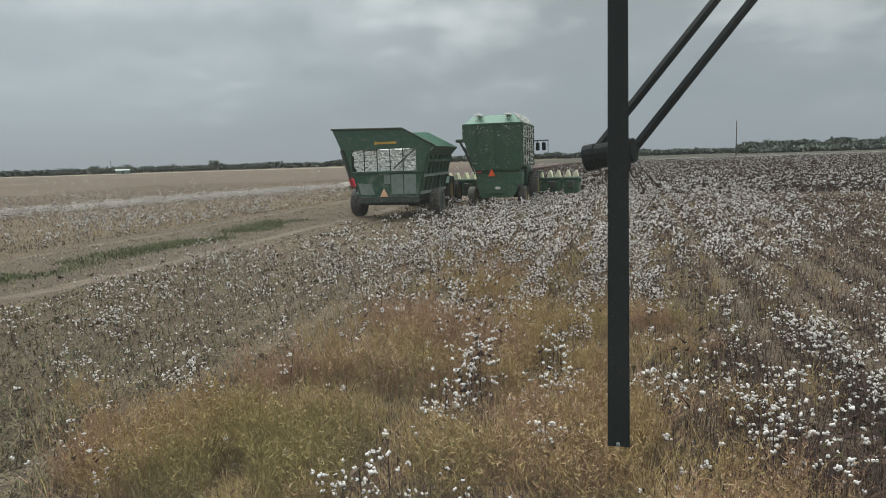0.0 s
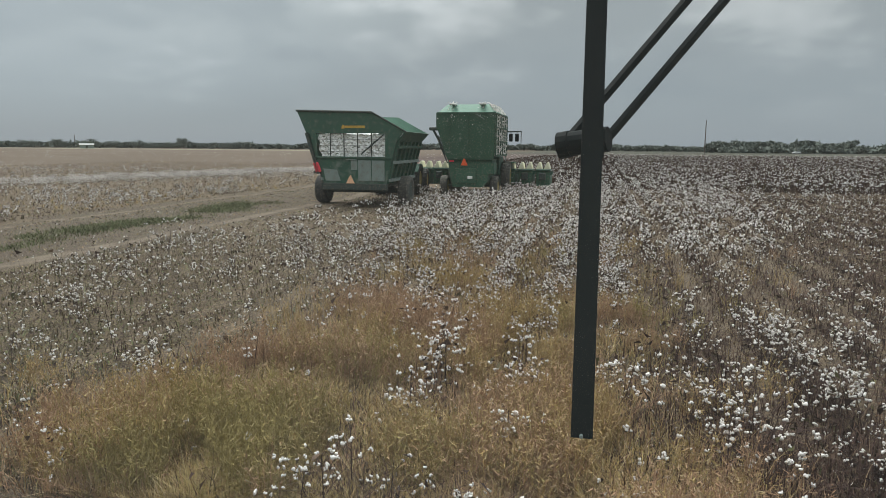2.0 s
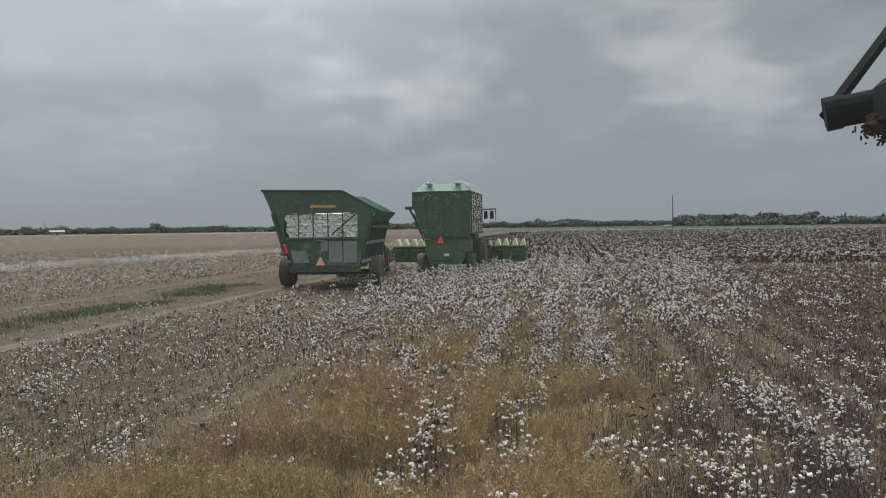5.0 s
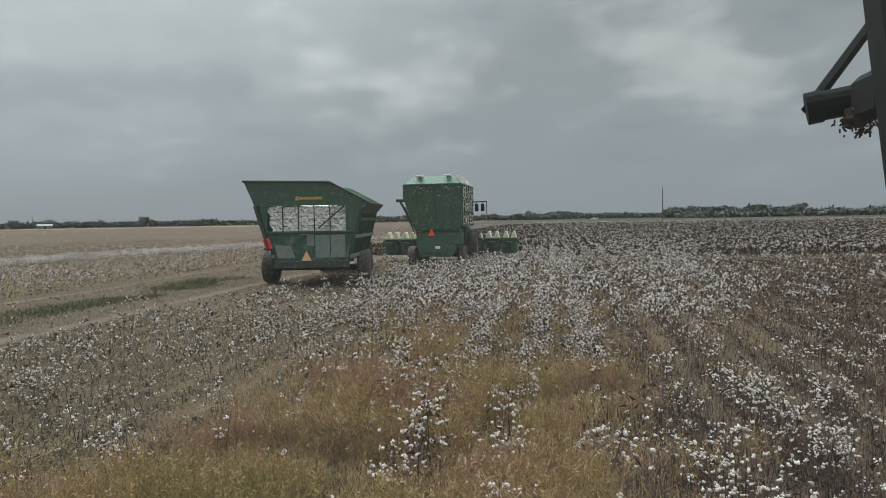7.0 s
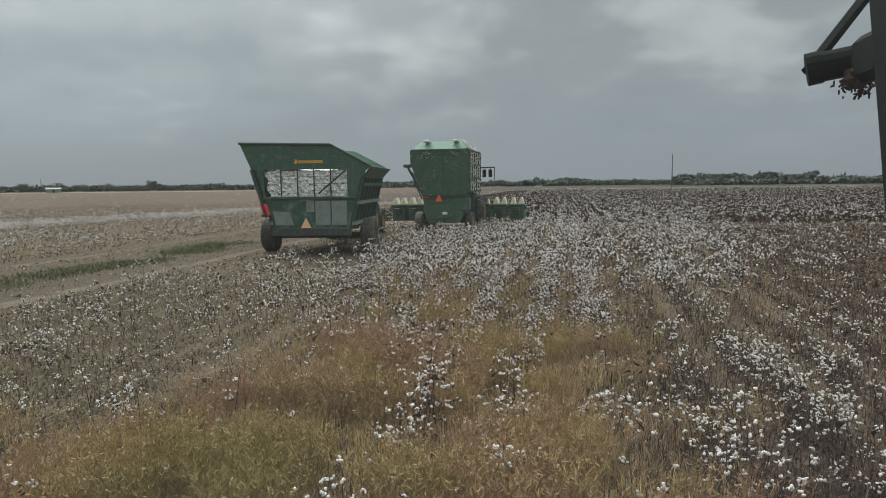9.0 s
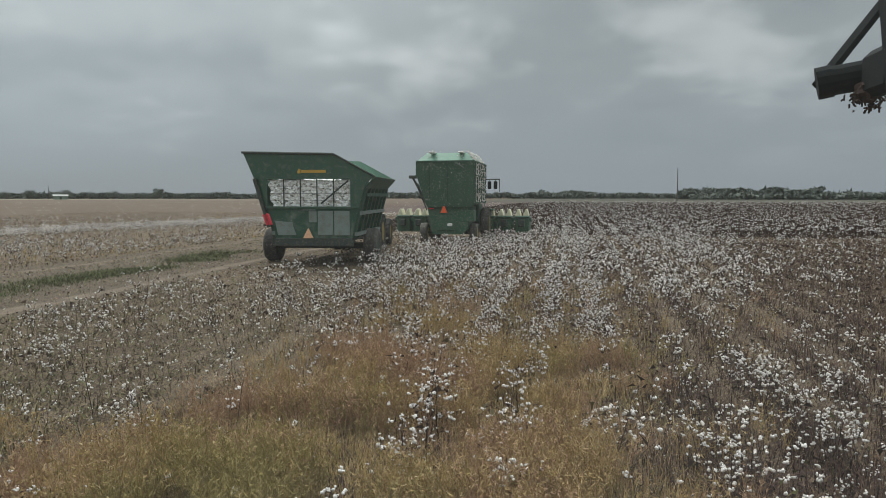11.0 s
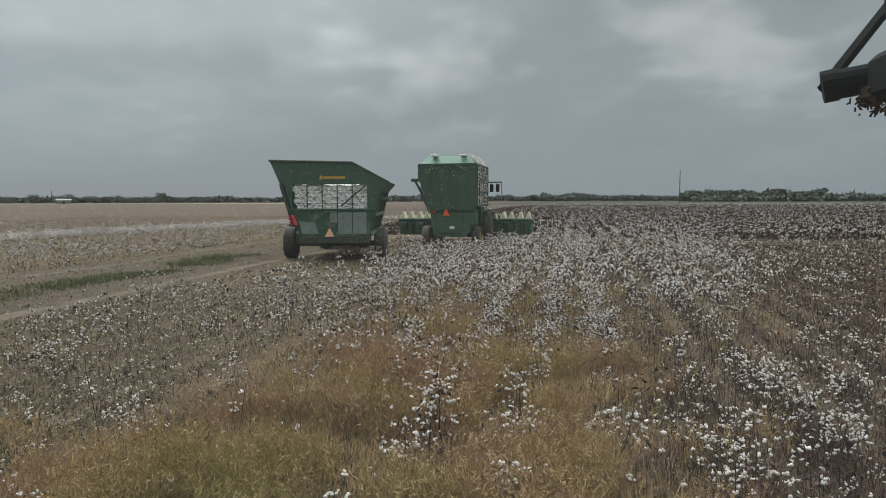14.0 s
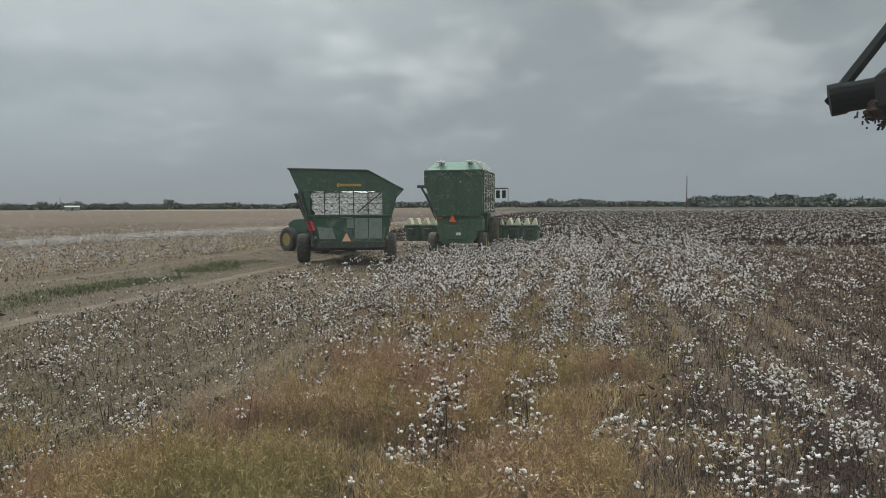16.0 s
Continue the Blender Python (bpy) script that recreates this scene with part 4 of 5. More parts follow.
def cover(x, y):
    """How thick the cotton stands at a place, 0 to 1."""
    n = fuzz(x, y, 0.22, 4.0)
    row = round((x - ROW0) / PITCH)
    heavy = (0.85, 1.0, 1.0, 0.6, 1.0, 0.55, 0.8)[row] if 0 <= row < 7 else 0.45 + 0.55 * ((row * 37) % 11) / 10
    gaps = (0.4 + 0.6 * step(fuzz(x, y, 0.75, 17.0), -0.28, 0.12)) * heavy
    if x > 0.92:
        d = (1.0 - 0.75 * step(fuzz(x, y, 0.27, 11.0), 0.12, 0.36)) * gaps
        d *= 1 - 0.82 * step(x - 0.1 * y, 1.4, 5.0) * step(y, 9, 16)
        if x > 3.6 and 8 < y < 17:
            d *= 0.45
        if row == 3:
            d *= 1 - 0.45 * step(y, 7.5, 9) * (1 - step(y, 15, 18))
        return d * (1 - 0.6 * step(y, 45, 110))
    if x > -1.9:
        d = (0.85 + 0.15 * step(y, 9, 13)) * gaps
        if y < 10.5 and x > 0.0:
            d *= 0.12 + 0.5 * step(y, 8.5, 10.5)
        if y < 5.2:
            d *= 0.6
        return d * (1 - 0.45 * step(y, 60, 120))
    if x > -10.6:
        if -8.2 < x < -4.7 and 33 < y < 38.4 or y > 38.4 and -10.6 < x < -2.3:
            return 0.0
        side = step(x, -11.0, -3.6)
        thick = step(y + n * 5 + 0.5 * (x + 3), 9.0, 17.0)
        return (0.05 + 0.95 * thick * (0.05 + 0.95 * side ** 2)) * (1.0 if x > -9.6 or y < 24 else 0.4)
    if x > -18.3:
        return 0.0
    # across the track: thin, with one white strip
    mid = -34.6 + (y - 36.8) * 0.24
    strip = math.exp(-((x - mid) / 3.4) ** 2)
    strip = max(strip, 0.4 * step(fuzz(x, y, 0.16, 41.0), -0.05, 0.3) * step(x, -32, -25))
    return min(1.0, 0.06 + strip) if x > -60 else 0.05


MATS = [STALK, COTTON, DRYLEAF]


def rows_of(x0, x1, y0, y1, gap, keep, clear=None):
    out = []
    k0, k1 = math.ceil((x0 - ROW0) / PITCH), math.floor((x1 - ROW0) / PITCH)
    for k in range(k0, k1 + 1):
        y = y0 + R.uniform(0, gap)
        while y < y1:
            x = ROW0 + k * PITCH + R.normal(0, 0.15)
            d = keep(x, y)
            if d is not None:
                out.append((x, y, lie(x, y) - 0.01, d[0] * R.uniform(0.85, 1.12), d[1]))
            y += gap * R.uniform(0.5, 1.6)
    return out


def in_view(x, y, wide=0.0):
    a = math.degrees(math.atan2(x, y))
    return -54 - wide < a < 31 + wide and y > 3.4


def near_cotton():
    """The rows that the cab overlooks, with ragged bolls; thinner ones past them."""
    full = [plant(R.uniform(0.42, 0.62), R.randint(26, 38), 12, True, 0.0145, 0.31, 12, 3) for _ in range(8)]
    thin = [plant(R.uniform(0.34, 0.5), R.randint(2, 6), 2, True, 0.0185, 0.13, 5, 3, 0.0036) for _ in range(6)]
    bare = [plant(R.uniform(0.3, 0.5), 0, 2, True, 0.02, 0.11, 5, 1, 0.0034) for _ in range(5)]

    def keep(x, y):
        if not in_view(x, y):
            return None
        d = cover(x, y)
        u = R.uniform()
        if u < d * 0.9:
            return R.uniform(0.75, 1.2), R.randint(8)
        if x > -10.4 and u < (0.2 if x > -3 else 0.1) + d * 0.4:
            return R.uniform(0.75, 1.15), 8 + (R.randint(6) if R.uniform() < 0.6 else 6 + R.randint(5))
        return None
    pl = rows_of(-10.4, 8, 3.6, 9.5, 0.15, keep)
    for _ in range(150):
        x, y = R.uniform(-10.4, -2.0), R.uniform(4.0, 9.5)
        if in_view(x, y):
            pl.append((x, y, lie(x, y), R.uniform(0.6, 1.2), 8 + (R.randint(6) if R.uniform() < 0.65 else 6 + R.randint(5))))
    ob = scatter("cotton_plants", full + thin + bare, pl, MATS)
    tagged(ob, "dry cotton plants with open white bolls in rows", "crop", kind="stuff")
    full = [plant(R.uniform(0.42, 0.6), R.randint(27, 37), 10, False, 0.018, 0.3, 8, 2) for _ in range(8)]
    thin = [plant(R.uniform(0.34, 0.5), R.randint(2, 6), 2, False, 0.0235, 0.14, 4, 2, 0.0038) for _ in range(6)]
    bare = [plant(R.uniform(0.3, 0.5), 0, 2, False, 0.02, 0.11, 4, 1, 0.0036) for _ in range(5)]
    pl = rows_of(-10.4, 12, 9.5, 16, 0.16, keep)
    for _ in range(420):
        x, y = R.uniform(-10.4, -2.5), R.uniform(9.5, 16)
        if in_view(x, y):
            pl.append((x, y, lie(x, y), R.uniform(0.6, 1.2), 8 + (R.randint(6) if R.uniform() < 0.65 else 6 + R.randint(5))))
    ob = scatter("cotton_rows", full + thin + bare, pl, MATS)
    tagged(ob, "rows of dry cotton plants speckled with white bolls", "crop", kind="stuff")


def mid_cotton():
    kinds = [plant(R.uniform(0.42, 0.6), 23, 10, False, 0.031, 0.3, 5) for _ in range(8)]
    kinds += [plant(R.uniform(0.35, 0.5), 4, 4, False, 0.025, 0.2, 4) for _ in range(5)]

    def keep(x, y):
        if not in_view(x, y):
            return None
        d = cover(x, y)
        u = R.uniform()
        if u < d * 0.85:
            return R.uniform(0.75, 1.2), R.randint(8)
        if d > 0 and u < (0.5 if x > -3.5 else 0.22):
            return R.uniform(0.7, 1.1), 8 + R.randint(5)
        return None
    across = [(x, y, z, k * 0.72, n) for x, y, z, k, n in rows_of(-60, -18.3, 15, 62, 0.24, keep)]
    pl = rows_of(-10.4, 27, 16, 44, 0.19, keep) + across + rows_of(12, 16, 8, 16, 0.2, keep)
    ob = scatter("cotton_field", kinds, pl, MATS)
    tagged(ob, "wide field of ripe white cotton on dark stalks", "crop", kind="stuff")


def far_cotton():
    """Beyond, each clump of bolls is one small lump over a low dark tuft."""
    kinds = []
    for _ in range(6):
        s = Soup()
        for i in range(5):
            boll(s, np.array((R.normal(0, 0.2), R.normal(0, 0.26), R.uniform(0.25, 0.6))), R.uniform(0.03, 0.05), 1, 1, False)
        for i in range(9):
            p = np.array((R.normal(0, 0.24), R.normal(0, 0.24), 0))
            s.put([p + (-0.1, 0, 0), p + (0.1, 0, 0), p + (R.normal(0, 0.1), R.normal(0, 0.1), R.uniform(0.3, 0.55))], [(0, 1, 2)], 0 if i % 2 else 2)
        kinds.append(s.arrays())
    for _ in range(4):
        s = Soup()
        for i in range(7):
            p = np.array((R.normal(0, 0.34), R.normal(0, 0.34), 0))
            s.put([p + (-0.1, 0, 0), p + (0.1, 0, 0), p + (R.normal(0, 0.12), R.normal(0, 0.12), R.uniform(0.2, 0.5))], [(0, 1, 2)], 0 if i % 2 else 2)
        for i in range(2):
            boll(s, np.array((R.normal(0, 0.25), R.normal(0, 0.25), 0.4)), 0.045, 1, 1, False)
        kinds.append(s.arrays())
    for _ in range(4):
        s = Soup()
        for i in range(6):
            boll(s, np.array((R.normal(0, 0.2), R.normal(0, 0.2), R.uniform(0.1, 0.36))), R.uniform(0.03, 0.05), 1, 1, False)
        kinds.append(s.arrays())
    pl = []
    # white strip across the track
    for _ in range(950):
        y = R.uniform(24, 78)
        x = -34.6 + (y - 36.8) * 0.24 + R.normal(0, 1.9)
        if in_view(x, y):
            pl.append((x, y, 0, R.uniform(0.8, 1.3), 10 + R.randint(4)))
    for _ in range(36000):
        y = 42 + 170 * R.uniform() ** 1.15
        x = R.uniform(-1.36, 0.64) * y
        if x < -3.0 and y < 44 and x > -18 or x < -18 and y < 60 or not in_view(x, y):
            continue
        x = ROW0 + round((x - ROW0) / PITCH) * PITCH + R.normal(0, 0.14)
        d = cover(x, y) if x > -3 else 0.1
        if x < -18:
            d = 0.9
            if R.uniform() > cover(x, y) * 0.5:
                continue
        if -3.4 < x < 1.5 and 58 < y < 70:
            d *= 0.4
        pl.append((x, y, 0, R.uniform(0.8, 1.25) * (0.6 if x < -10 else 1.0) * (1 + step(y, 90, 200) * 0.5), 10 + R.randint(4) if x < -18 else R.randint(6) if R.uniform() < d else 6 + R.randint(4)))
    ob = scatter("far_cotton_field", kinds, pl, MATS)
    tagged(ob, "distant white and brown cotton reaching to the skyline", "crop", kind="stuff")


def blades(name, label, places, mats, h0, h1, width, lean=0.35):
    """Grass: each blade a bent strip of three triangles; places are (x, y, height factor, material)."""
    p = np.asarray(places, float)
    n = len(p)
    a = R.uniform(0, 2 * math.pi, n)
    h = R.uniform(h0, h1, n) * p[:, 2]
    le = np.abs(R.normal(0, lean, n)) * h
    w = width * R.uniform(0.6, 1.4, n)
    dx, dy = np.cos(a), np.sin(a)
    z = np.array([lie(x, y) for x, y in p[:, :2]]) - 0.01
    b = np.stack([p[:, 0], p[:, 1], z], -1)
    side = np.stack([-dy * w, dx * w, 0 * w], -1)
    mid = b + np.stack([dx * le * 0.35, dy * le * 0.35, h * 0.58], -1)
    tip = b + np.stack([dx * le, dy * le, h], -1)
    v = np.stack([b - side, b + side, mid - side * 0.8, mid + side * 0.8, tip], 1).reshape(-1, 3)
    f = (np.array([(0, 1, 3), (0, 3, 2), (2, 3, 4)])[None] + (np.arange(n) * 5)[:, None, None]).reshape(-1, 3)
    ob = raw(name, v, f, mats, np.repeat(p[:, 3].astype(int), 3))
    tagged(ob, label, "grass", kind="stuff")
    return ob


def grass_cover(x, y):
    """Golden weeds: a broad drift through the middle foreground."""
    n = fuzz(x, y, 0.5, 21.0) * 0.9 + 0.4 * fuzz(x, y, 1.5, 2.0)
    g = 0.0
    g = max(g, 1.1 * math.exp(-((x + 2.6 + (y - 6) * 0.02) / 0.8) ** 2) * (1 - step(y, 8.5, 12)))
    g = max(g, 1.0 * math.exp(-((x - 0.25) / 0.62) ** 2) * (1 - step(y, 8.0, 11.5)))
    g = max(g, 0.65 * math.exp(-((x + 1.0) / 0.32) ** 2) * (1 - step(y, 10, 16)))
    g = max(g, (0.1 + 0.7 * step(x, -4.0, -2.5)) * (1 - step(y - (x + 4) * 0.1, 4.8, 6.4)) * (1 - step(x, 0.4, 1.3)))
    g = max(g, 0.2 * (1 - step(y, 14, 20)) * (1 - step(x, 0.6, 1.4)) * step(x, -5, -2.8))
    g = max(g, 0.008 * step(x, 0.8, 1.2))
    return g * (0.75 + n)


def weed_tuft(stems, tall, m):
    """A clump of fine stems that fan out, each with a feathery seed head of short spikelets."""
    s = Soup()
    for _ in range(stems):
        b = np.array((*R.normal(0, 0.07, 2), 0.0))
        h = tall * R.uniform(0.45, 1.1)
        out = np.array((*R.normal(0, 0.2, 2), 0.0)) * h
        a = R.uniform(0, math.pi)
        w = np.array((math.cos(a), math.sin(a), 0)) * 0.0019
        mid, tip = b + out * 0.4 + (0, 0, h * 0.6), b + out * 1.1 + (0, 0, h)
        s.put([b - w, b + w, mid - w, mid + w, tip], [(0, 1, 3), (0, 3, 2), (2, 3, 4)], m)
        for i in range(9):
            t = R.uniform(0.3, 1.0)
            p = b + (mid - b) * t / 0.6 if t < 0.6 else mid + (tip - mid) * (t - 0.6) / 0.4
            d = R.normal(0, 1, 3)
            d = d / np.linalg.norm(d) * R.uniform(0.02, 0.06) + (0, 0, 0.018)
            e = np.cross(d, R.normal(0, 1, 3))
            e = e / np.linalg.norm(e) * R.uniform(0.0022, 0.0045)
            s.put([p - e, p + e, p + d], [(0, 1, 2)], m)
    return s.arrays()


def weeds():
    # tall feathery clumps
    kinds = [weed_tuft(22, R.uniform(0.38, 0.6), 0) for _ in range(5)] + [weed_tuft(20, R.uniform(0.35, 0.55), 1) for _ in range(4)] + [weed_tuft(22, R.uniform(0.35, 0.6), 2) for _ in range(4)]
    pl = []
    while len(pl) < 2300:
        y = 3.8 + 15 * R.uniform() ** 1.6
        x = R.uniform(-1.15, 0.5) * y
        g = grass_cover(x + R.normal(0, 0.1), y + R.normal(0, 0.15)) * step(fuzz(x, y, 1.1, 61.0), -0.15, 0.25)
        if R.uniform() < g * 0.9:
            rust, olive = fuzz(x, y, 0.55, 33.0), fuzz(x, y, 0.5, 55.0)
            k = 5 + R.randint(4) if rust + R.normal(0, 0.15) > 0.0 else 9 + R.randint(4) if olive + R.normal(0, 0.15) > 0.26 else R.randint(5)
            pl.append((x, y, lie(x, y) - 0.01, R.uniform(0.65, 1.25), k))
    ob = scatter("feathery_weeds", kinds, pl, [GOLDGRASS, REDGRASS, OLIVE])
    tagged(ob, "tall feathery golden and rusty weed clumps", "weeds", kind="stuff")
    pl = []
    while len(pl) < 95000:
        y = 3.6 + 15 * R.uniform() ** 1.8
        x = R.uniform(-1.15, 0.62) * y
        if R.uniform() < grass_cover(x + R.normal(0, 0.22), y + R.normal(0, 0.3)) * (0.35 + 0.65 * step(fuzz(x, y, 1.3, 61.0), -0.25, 0.2)):
            rust = step(fuzz(x, y, 0.7, 33.0), -0.15, 0.2) * 0.8
            gr = step(fuzz(x, y, 0.6, 55.0), 0.15, 0.4) * 0.35
            u = R.uniform()
            pl.append((x, y, 0.65 + 0.5 * R.uniform(), 3 if R.uniform() < 0.1 else 1 if u < rust else 2 if u < rust + gr else 0))
    blades("golden_weeds", "dry golden and rusty weeds between the rows", pl, [GOLDGRASS, REDGRASS, OLIVE, BRUSH], 0.05, 0.26, 0.0032, 0.9)
    brush = []
    while len(brush) < 66000:
        y = 3.8 + 40 * R.uniform() ** 1.8
        x = R.uniform(-0.85, 0.62) * y
        wob = x + 0.7 * fuzz(x, y, 0.6, 14.0) + R.normal(0, 0.25)
        d = max(0.85 * step(wob, 0.1, 2.2), 0.45 * math.exp(-((x + 1.3) / 0.7) ** 2), 0.4 * step(y + 3 * fuzz(x, y, 0.4, 6.0), 9, 17) * step(x, -7, -2), 0.03)
        if x > -10.3 and R.uniform() < d * (0.6 + 0.7 * fuzz(x, y, 0.8, 44.0) + 0.3):
            brush.append((x, y, (0.7 + 0.5 * R.uniform()), 0))
    blades("dry_brush", "dark brown dry twigs under the cotton", brush, [BRUSH], 0.08, 0.28, 0.0048, 1.2)
    low = []
    for _ in range(45000):
        y = 3.6 + 13 * R.uniform() ** 1.6
        x = R.uniform(-1.3, 0.62) * y
        if x > -11.2 and (x < 0.9 or R.uniform() < 0.2):
            low.append((x, y, 1.0, 0 if R.uniform() < 0.9 else 1))
    blades("plant_litter", "short dry litter and sprouts on the soil", low, [LITTER, GREENGRASS], 0.03, 0.12, 0.007, 1.5)


def litter_and_shade():
    """Fallen leaf scraps and clods, each a tilted flake close over the soil; dark ones put the shade under the cotton
    into colour.
    """
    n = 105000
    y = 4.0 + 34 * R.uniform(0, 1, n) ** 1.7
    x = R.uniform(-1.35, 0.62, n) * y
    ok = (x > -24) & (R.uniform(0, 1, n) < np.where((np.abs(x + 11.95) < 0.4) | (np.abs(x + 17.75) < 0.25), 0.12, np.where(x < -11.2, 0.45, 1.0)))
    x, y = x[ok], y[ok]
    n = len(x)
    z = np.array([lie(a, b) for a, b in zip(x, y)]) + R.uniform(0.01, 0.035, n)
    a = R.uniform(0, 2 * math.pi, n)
    # beyond x = 0.8 bigger, nearly all dark flakes imitate the crop's shade on the soil
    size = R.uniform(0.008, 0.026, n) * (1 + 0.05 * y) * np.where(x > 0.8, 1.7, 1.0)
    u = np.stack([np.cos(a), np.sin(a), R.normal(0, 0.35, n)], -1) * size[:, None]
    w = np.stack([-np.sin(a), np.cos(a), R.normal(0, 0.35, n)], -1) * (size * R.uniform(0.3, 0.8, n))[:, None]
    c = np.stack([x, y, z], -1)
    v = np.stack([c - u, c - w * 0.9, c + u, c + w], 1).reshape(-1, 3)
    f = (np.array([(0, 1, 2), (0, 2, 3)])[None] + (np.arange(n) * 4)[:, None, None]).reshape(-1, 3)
    ob = raw("litter_and_shade", v, f, [LITTER, DRYLEAF, GREENGRASS], np.repeat(np.where((x > 0.8) & (R.uniform(0, 1, n) < 0.92), 1, R.choice(3, n, p=(0.4, 0.5, 0.1))), 2))
    tagged(ob, "dry leaf scraps and clods on the soil, dark flakes as shade under the cotton", "litter", kind="stuff")


def verge():
    """The green strip between the ruts of the track."""
    pl = []
    while len(pl) < 17000:
        y = 9 + 19 * R.uniform()
        x = -14.35 + R.normal(0, 0.42 if y < 21 else 0.6) + 0.2 * math.sin(y * 0.7)
        k = step(fuzz(x, y, 0.6, 8.0), -0.35, 0.1) * (0.08 if 20.6 < y < 22.2 else 1) * (1 - step(y, 25, 28))
        if R.uniform() < k:
            pl.append((x, y, 0.5 + 0.6 * R.uniform(), 0))
    for _ in range(4000):
        x, y = R.uniform(-18.3, -10.8), R.uniform(9, 40)
        pl.append((x, y, 0.45, 1 if R.uniform() < 0.6 else 0))
    blades("green_grass_strip", "short green grass between the wheel ruts", pl, [GREENGRASS, GOLDGRASS], 0.05, 0.14, 0.009, 1.0)
    # brown and golden thin growth across the track
    pl = []
    for _ in range(30000):
        y = 14 + 75 * R.uniform() ** 1.5
        x = -18.4 - 50 * R.uniform() ** 1.3
        if in_view(x, y):
            g = step(fuzz(x, y, 0.12, 77.0), 0.0, 0.3)
            pl.append((x, y, 1.0, 2 if R.uniform() < 0.55 * g else 0 if R.uniform() < 0.65 else 1))
    blades("brown_stubble", "thin brown stubble across the track", pl, [LITTER, BRUSH, GOLDGRASS], 0.04, 0.16, 0.016, 1.2)


def ground_lint():
    """Fallen tufts of lint on the soil."""
    s = []
    for _ in range(6):
        q = Soup()
        boll(q, np.zeros(3), 0.022, 0, 2, False)
        s.append(q.arrays())
    pl = []
    for _ in range(6500):
        y = 2.6 + 22 * R.uniform() ** 1.5
        x = R.uniform(-1.1, 0.6) * y
        if x < -11 and R.uniform() < 0.8:
            continue
        pl.append((x, y, lie(x, y) + 0.012, R.uniform(0.35, 1.1), R.randint(6)))
    ob = scatter("fallen_lint", s, pl, [COTTON])
    tagged(ob, "tufts of fallen white lint on the soil", "lint", kind="stuff")


near_cotton()
mid_cotton()
far_cotton()
weeds()
litter_and_shade()
verge()
ground_lint()


def single_plants():
    """Plants that stand out in the foreground, each a thing with its bolls."""
    def one(h, bolls, seed, spread):
        rs = np.random.RandomState(seed)
        root = new("cotton_plant")
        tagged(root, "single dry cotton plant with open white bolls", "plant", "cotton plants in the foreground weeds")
        s = Soup()
        lean = rs.normal(0, 0.05, 2)
        twig(s, [(lean[0] * t, lean[1] * t, h * t) for t in (0, 0.35, 0.7, 1)], 0.006, 0.003, 0)
        ends = []
        for i in range(bolls):
            t = rs.uniform(0.45, 1)
            a = rs.uniform(0, 6.28)
            b = np.array((lean[0] * t, lean[1] * t, h * t))
            e = b + (math.cos(a) * spread * rs.uniform(0.4, 1), math.sin(a) * spread * rs.uniform(0.4, 1), spread * 0.4)
            twig(s, [b, (b + e) / 2 - (0, 0, 0.01), e], 0.004, 0.002, 0)
            ends.append(e)
        v, f, m = s.arrays()
        raw("stalk", v, f, [STALK]).parent = root
        for e in ends:
            q = Soup()
            boll(q, e, 0.0145 * rs.uniform(0.8, 1.25), 0, 4, True)
            v, f, m = q.arrays()
            raw("boll", v, f, [COTTON]).parent = root
        return root
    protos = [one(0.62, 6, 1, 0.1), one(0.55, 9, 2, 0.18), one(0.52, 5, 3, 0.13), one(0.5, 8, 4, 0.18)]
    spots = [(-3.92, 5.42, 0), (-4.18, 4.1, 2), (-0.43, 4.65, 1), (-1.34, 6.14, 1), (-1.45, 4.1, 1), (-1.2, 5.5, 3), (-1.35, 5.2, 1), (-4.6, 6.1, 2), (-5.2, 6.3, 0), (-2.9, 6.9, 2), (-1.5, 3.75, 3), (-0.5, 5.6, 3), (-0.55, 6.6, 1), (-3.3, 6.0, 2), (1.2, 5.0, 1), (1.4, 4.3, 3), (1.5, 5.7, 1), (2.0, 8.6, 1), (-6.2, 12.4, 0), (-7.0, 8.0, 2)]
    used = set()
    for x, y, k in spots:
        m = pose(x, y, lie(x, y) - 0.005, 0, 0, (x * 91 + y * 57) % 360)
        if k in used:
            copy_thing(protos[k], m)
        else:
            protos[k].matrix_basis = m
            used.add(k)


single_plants()


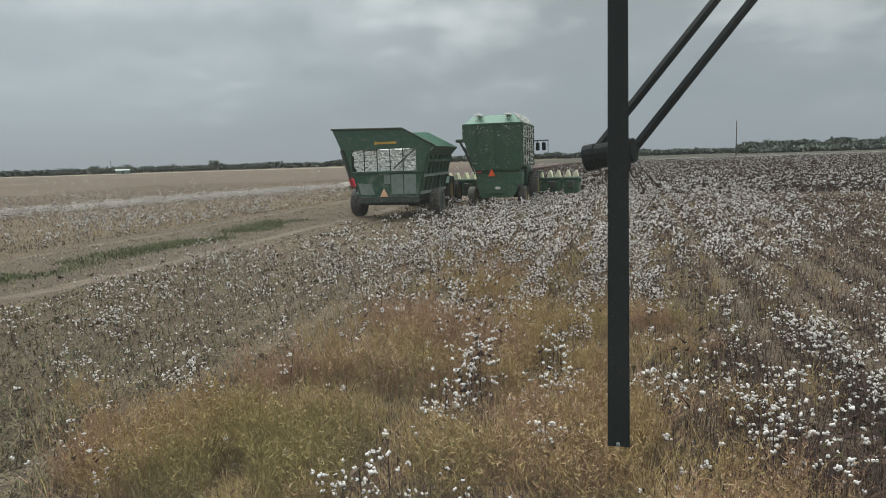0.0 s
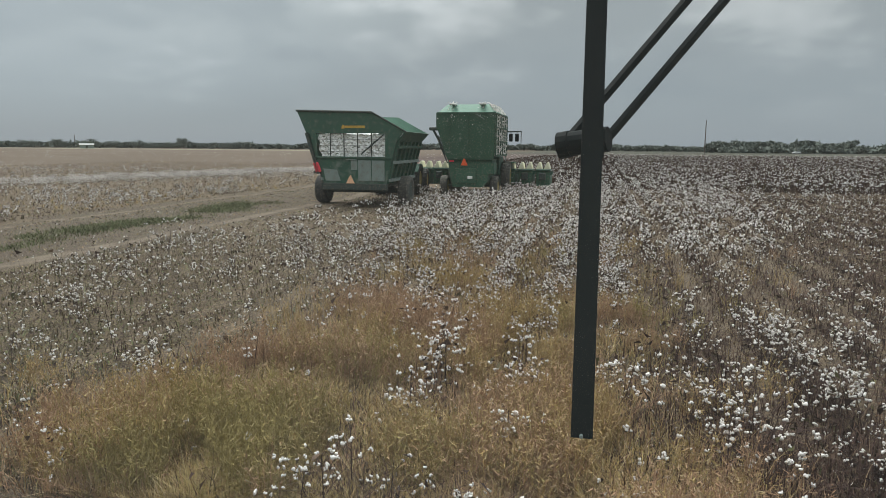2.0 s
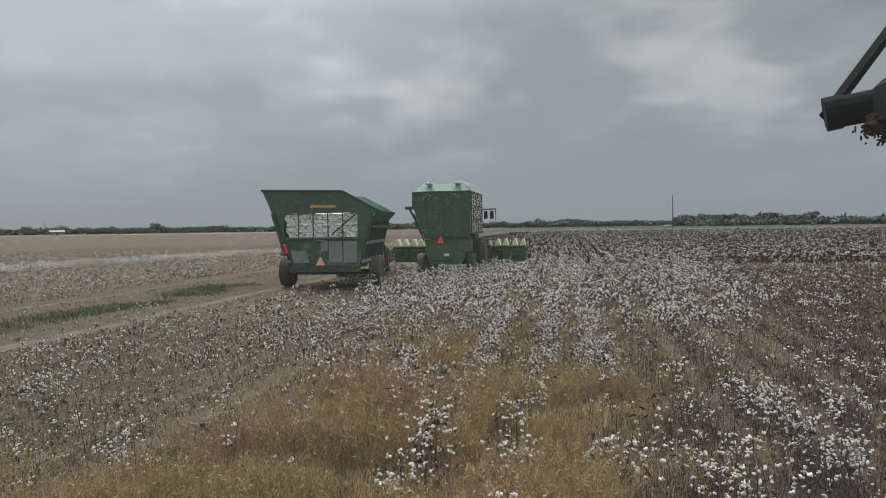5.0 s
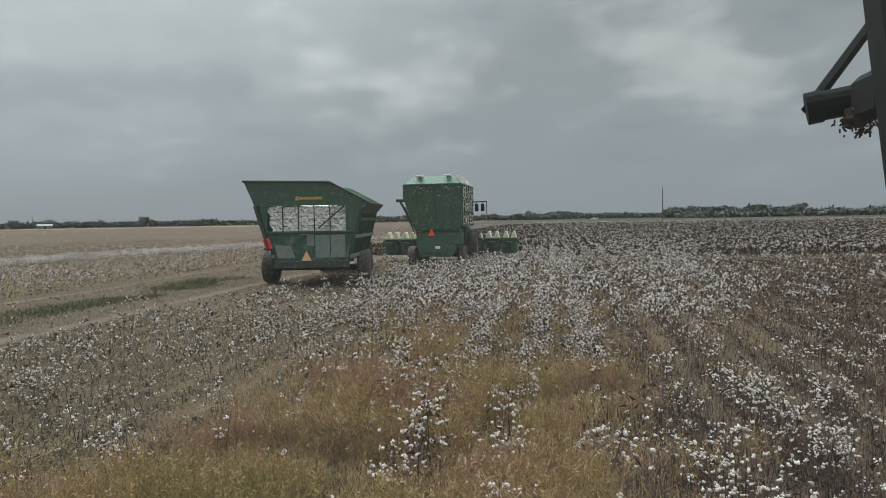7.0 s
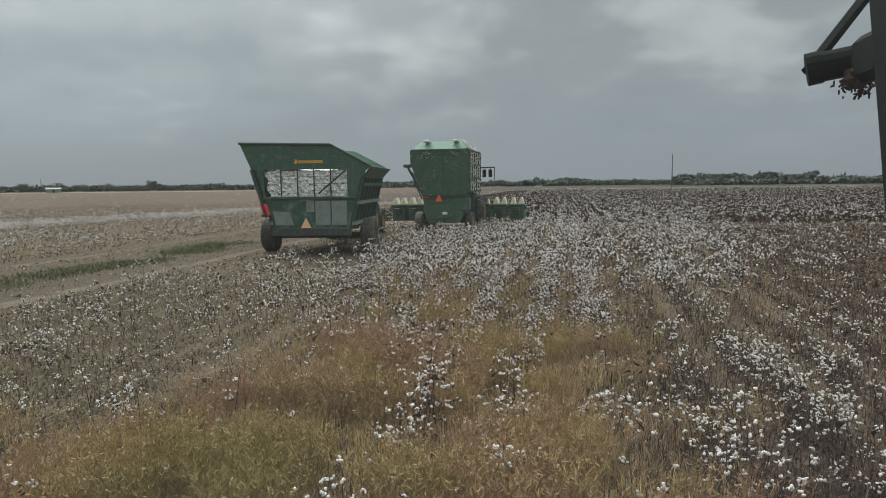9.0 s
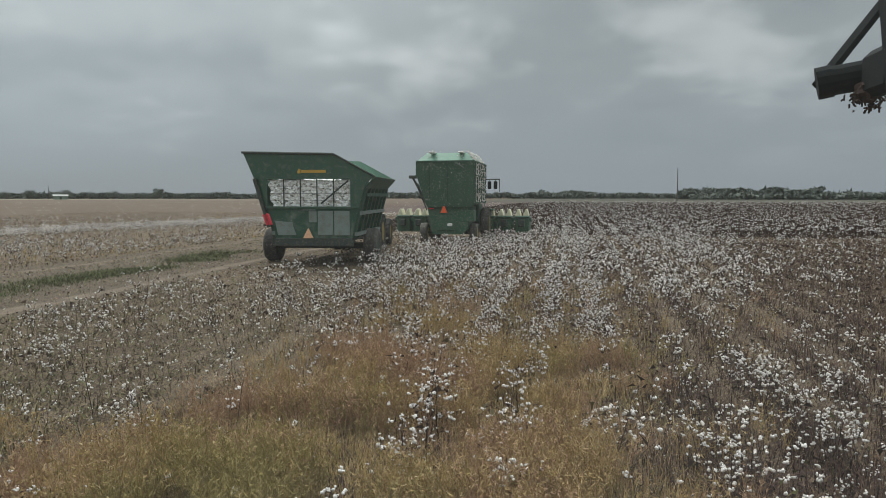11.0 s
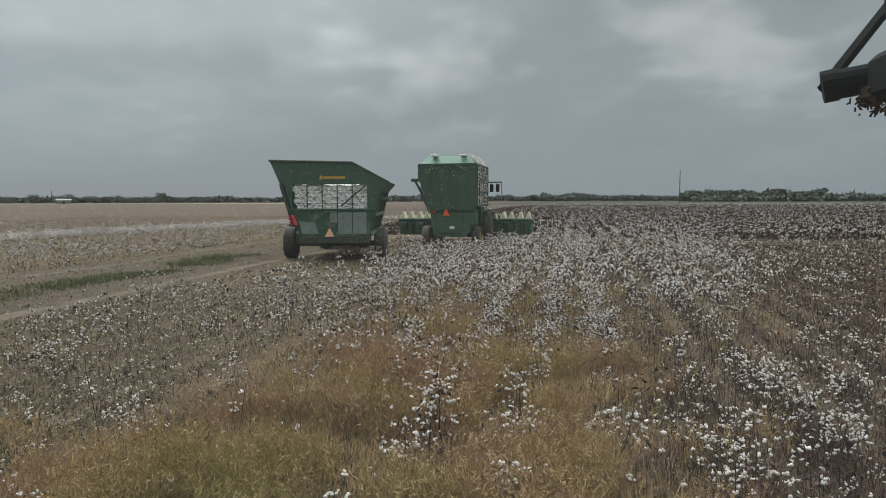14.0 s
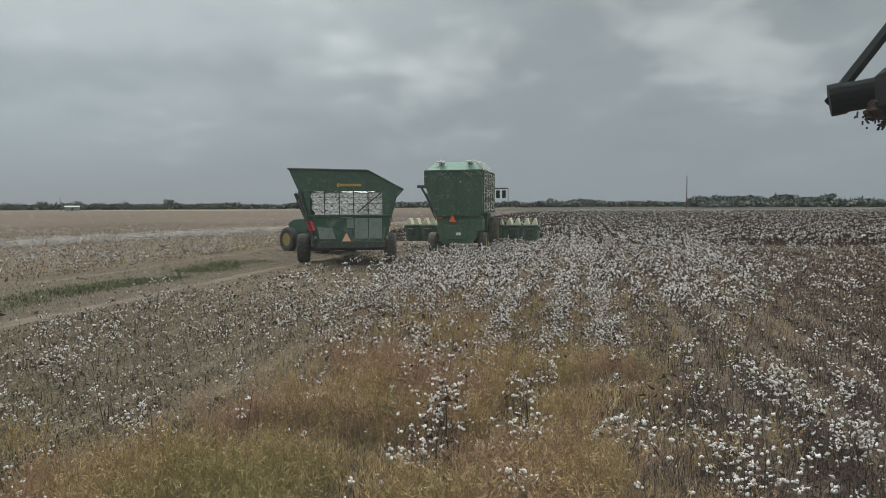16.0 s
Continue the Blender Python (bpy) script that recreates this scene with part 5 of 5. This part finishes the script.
# ---- what moves ----
def motions():
    # buggy: seconds, x, y, heading; it backs up, stands, then pulls away turning
    rows = [
        (0.0, -10.05, 26.95, 2.4), (0.5, -10.03, 26.85, 2.7), (1.0, -9.97, 26.52, 2.9), (1.5, -9.87, 26.05, 2.9), (2.0, -9.83, 25.78, 2.8),
        (2.5, -9.81, 25.56, 2.9), (3.0, -9.8, 25.36, 3.6), (3.5, -9.81, 25.28, 5.0), (4.0, -9.77, 25.08, 6.1), (5.3, -9.55, 24.2, 7.3),
        (6.5, -9.34, 23.35, 8.1), (7.0, -9.28, 23.12, 8.5), (7.5, -9.21, 22.83, 8.8), (8.0, -9.13, 22.46, 8.7), (8.5, -9.07, 22.14, 8.0),
        (9.7, -9.0, 21.5, 6.9), (11.0, -9.01, 21.5, 6.6), (11.5, -9.03, 21.86, 6.8), (12.0, -9.1, 22.33, 7.3), (12.5, -9.2, 22.88, 8.2),
        (13.0, -9.34, 23.52, 9.7), (13.5, -9.44, 24.05, 11.3), (14.0, -9.47, 24.45, 12.8), (14.5, -9.48, 24.87, 14.2), (15.0, -9.5, 25.22, 15.7),
        (15.5, -9.49, 25.46, 17.3), (16.0, -9.48, 25.62, 18.8)]
    walk(buggy, [(t, pose(x, y, 0, 0, 0, a)) for t, x, y, a in rows])
    # the tractor follows the drawbar's end with its own heading
    heads = [(0.0, 4), (4.0, 8), (7.0, 13), (8.5, 10), (11.0, 8), (12.0, 15), (13.0, 25), (14.0, 37), (15.0, 49), (16.0, 60)]
    trow, gone, roll_rows, troll = [], 0.0, [], []
    last = None
    for t, x, y, a in rows:
        for (t0, h0), (t1, h1) in zip(heads, heads[1:]):
            if t0 <= t <= t1:
                head = h0 + (h1 - h0) * (t - t0) / (t1 - t0)
        r = radians(a)
        hx, hy = x - 7.0 * math.sin(r), y + 7.0 * math.cos(r)
        trow.append((t, pose(hx, hy, 0, 0, 0, head)))
        if last:
            gone += (x - last[0]) * -math.sin(r) + (y - last[1]) * math.cos(r)
        last = (x, y)
        roll_rows.append((t, gone))
    walk(tractor, trow)

    def spin(w, radius):
        base = w.location.copy()
        out = []
        for t, g in roll_rows:
            out.append((t, pose(base.x, base.y, base.z, -math.degrees(g / radius), 0, 0)))
        walk(w, out)
    for w in buggy_wheels:
        spin(w, 0.6)
    for w, r in tractor_wheels:
        spin(w, r)
    # the car crosses far behind
    walk(car, [(0.0, pose(140, 405, 0, 0, 0, 180)), (11.0, pose(-60, 405, 0, 0, 0, 180)), (16.0, pose(-175, 405, 0, 0, 0, 180))])


motions()
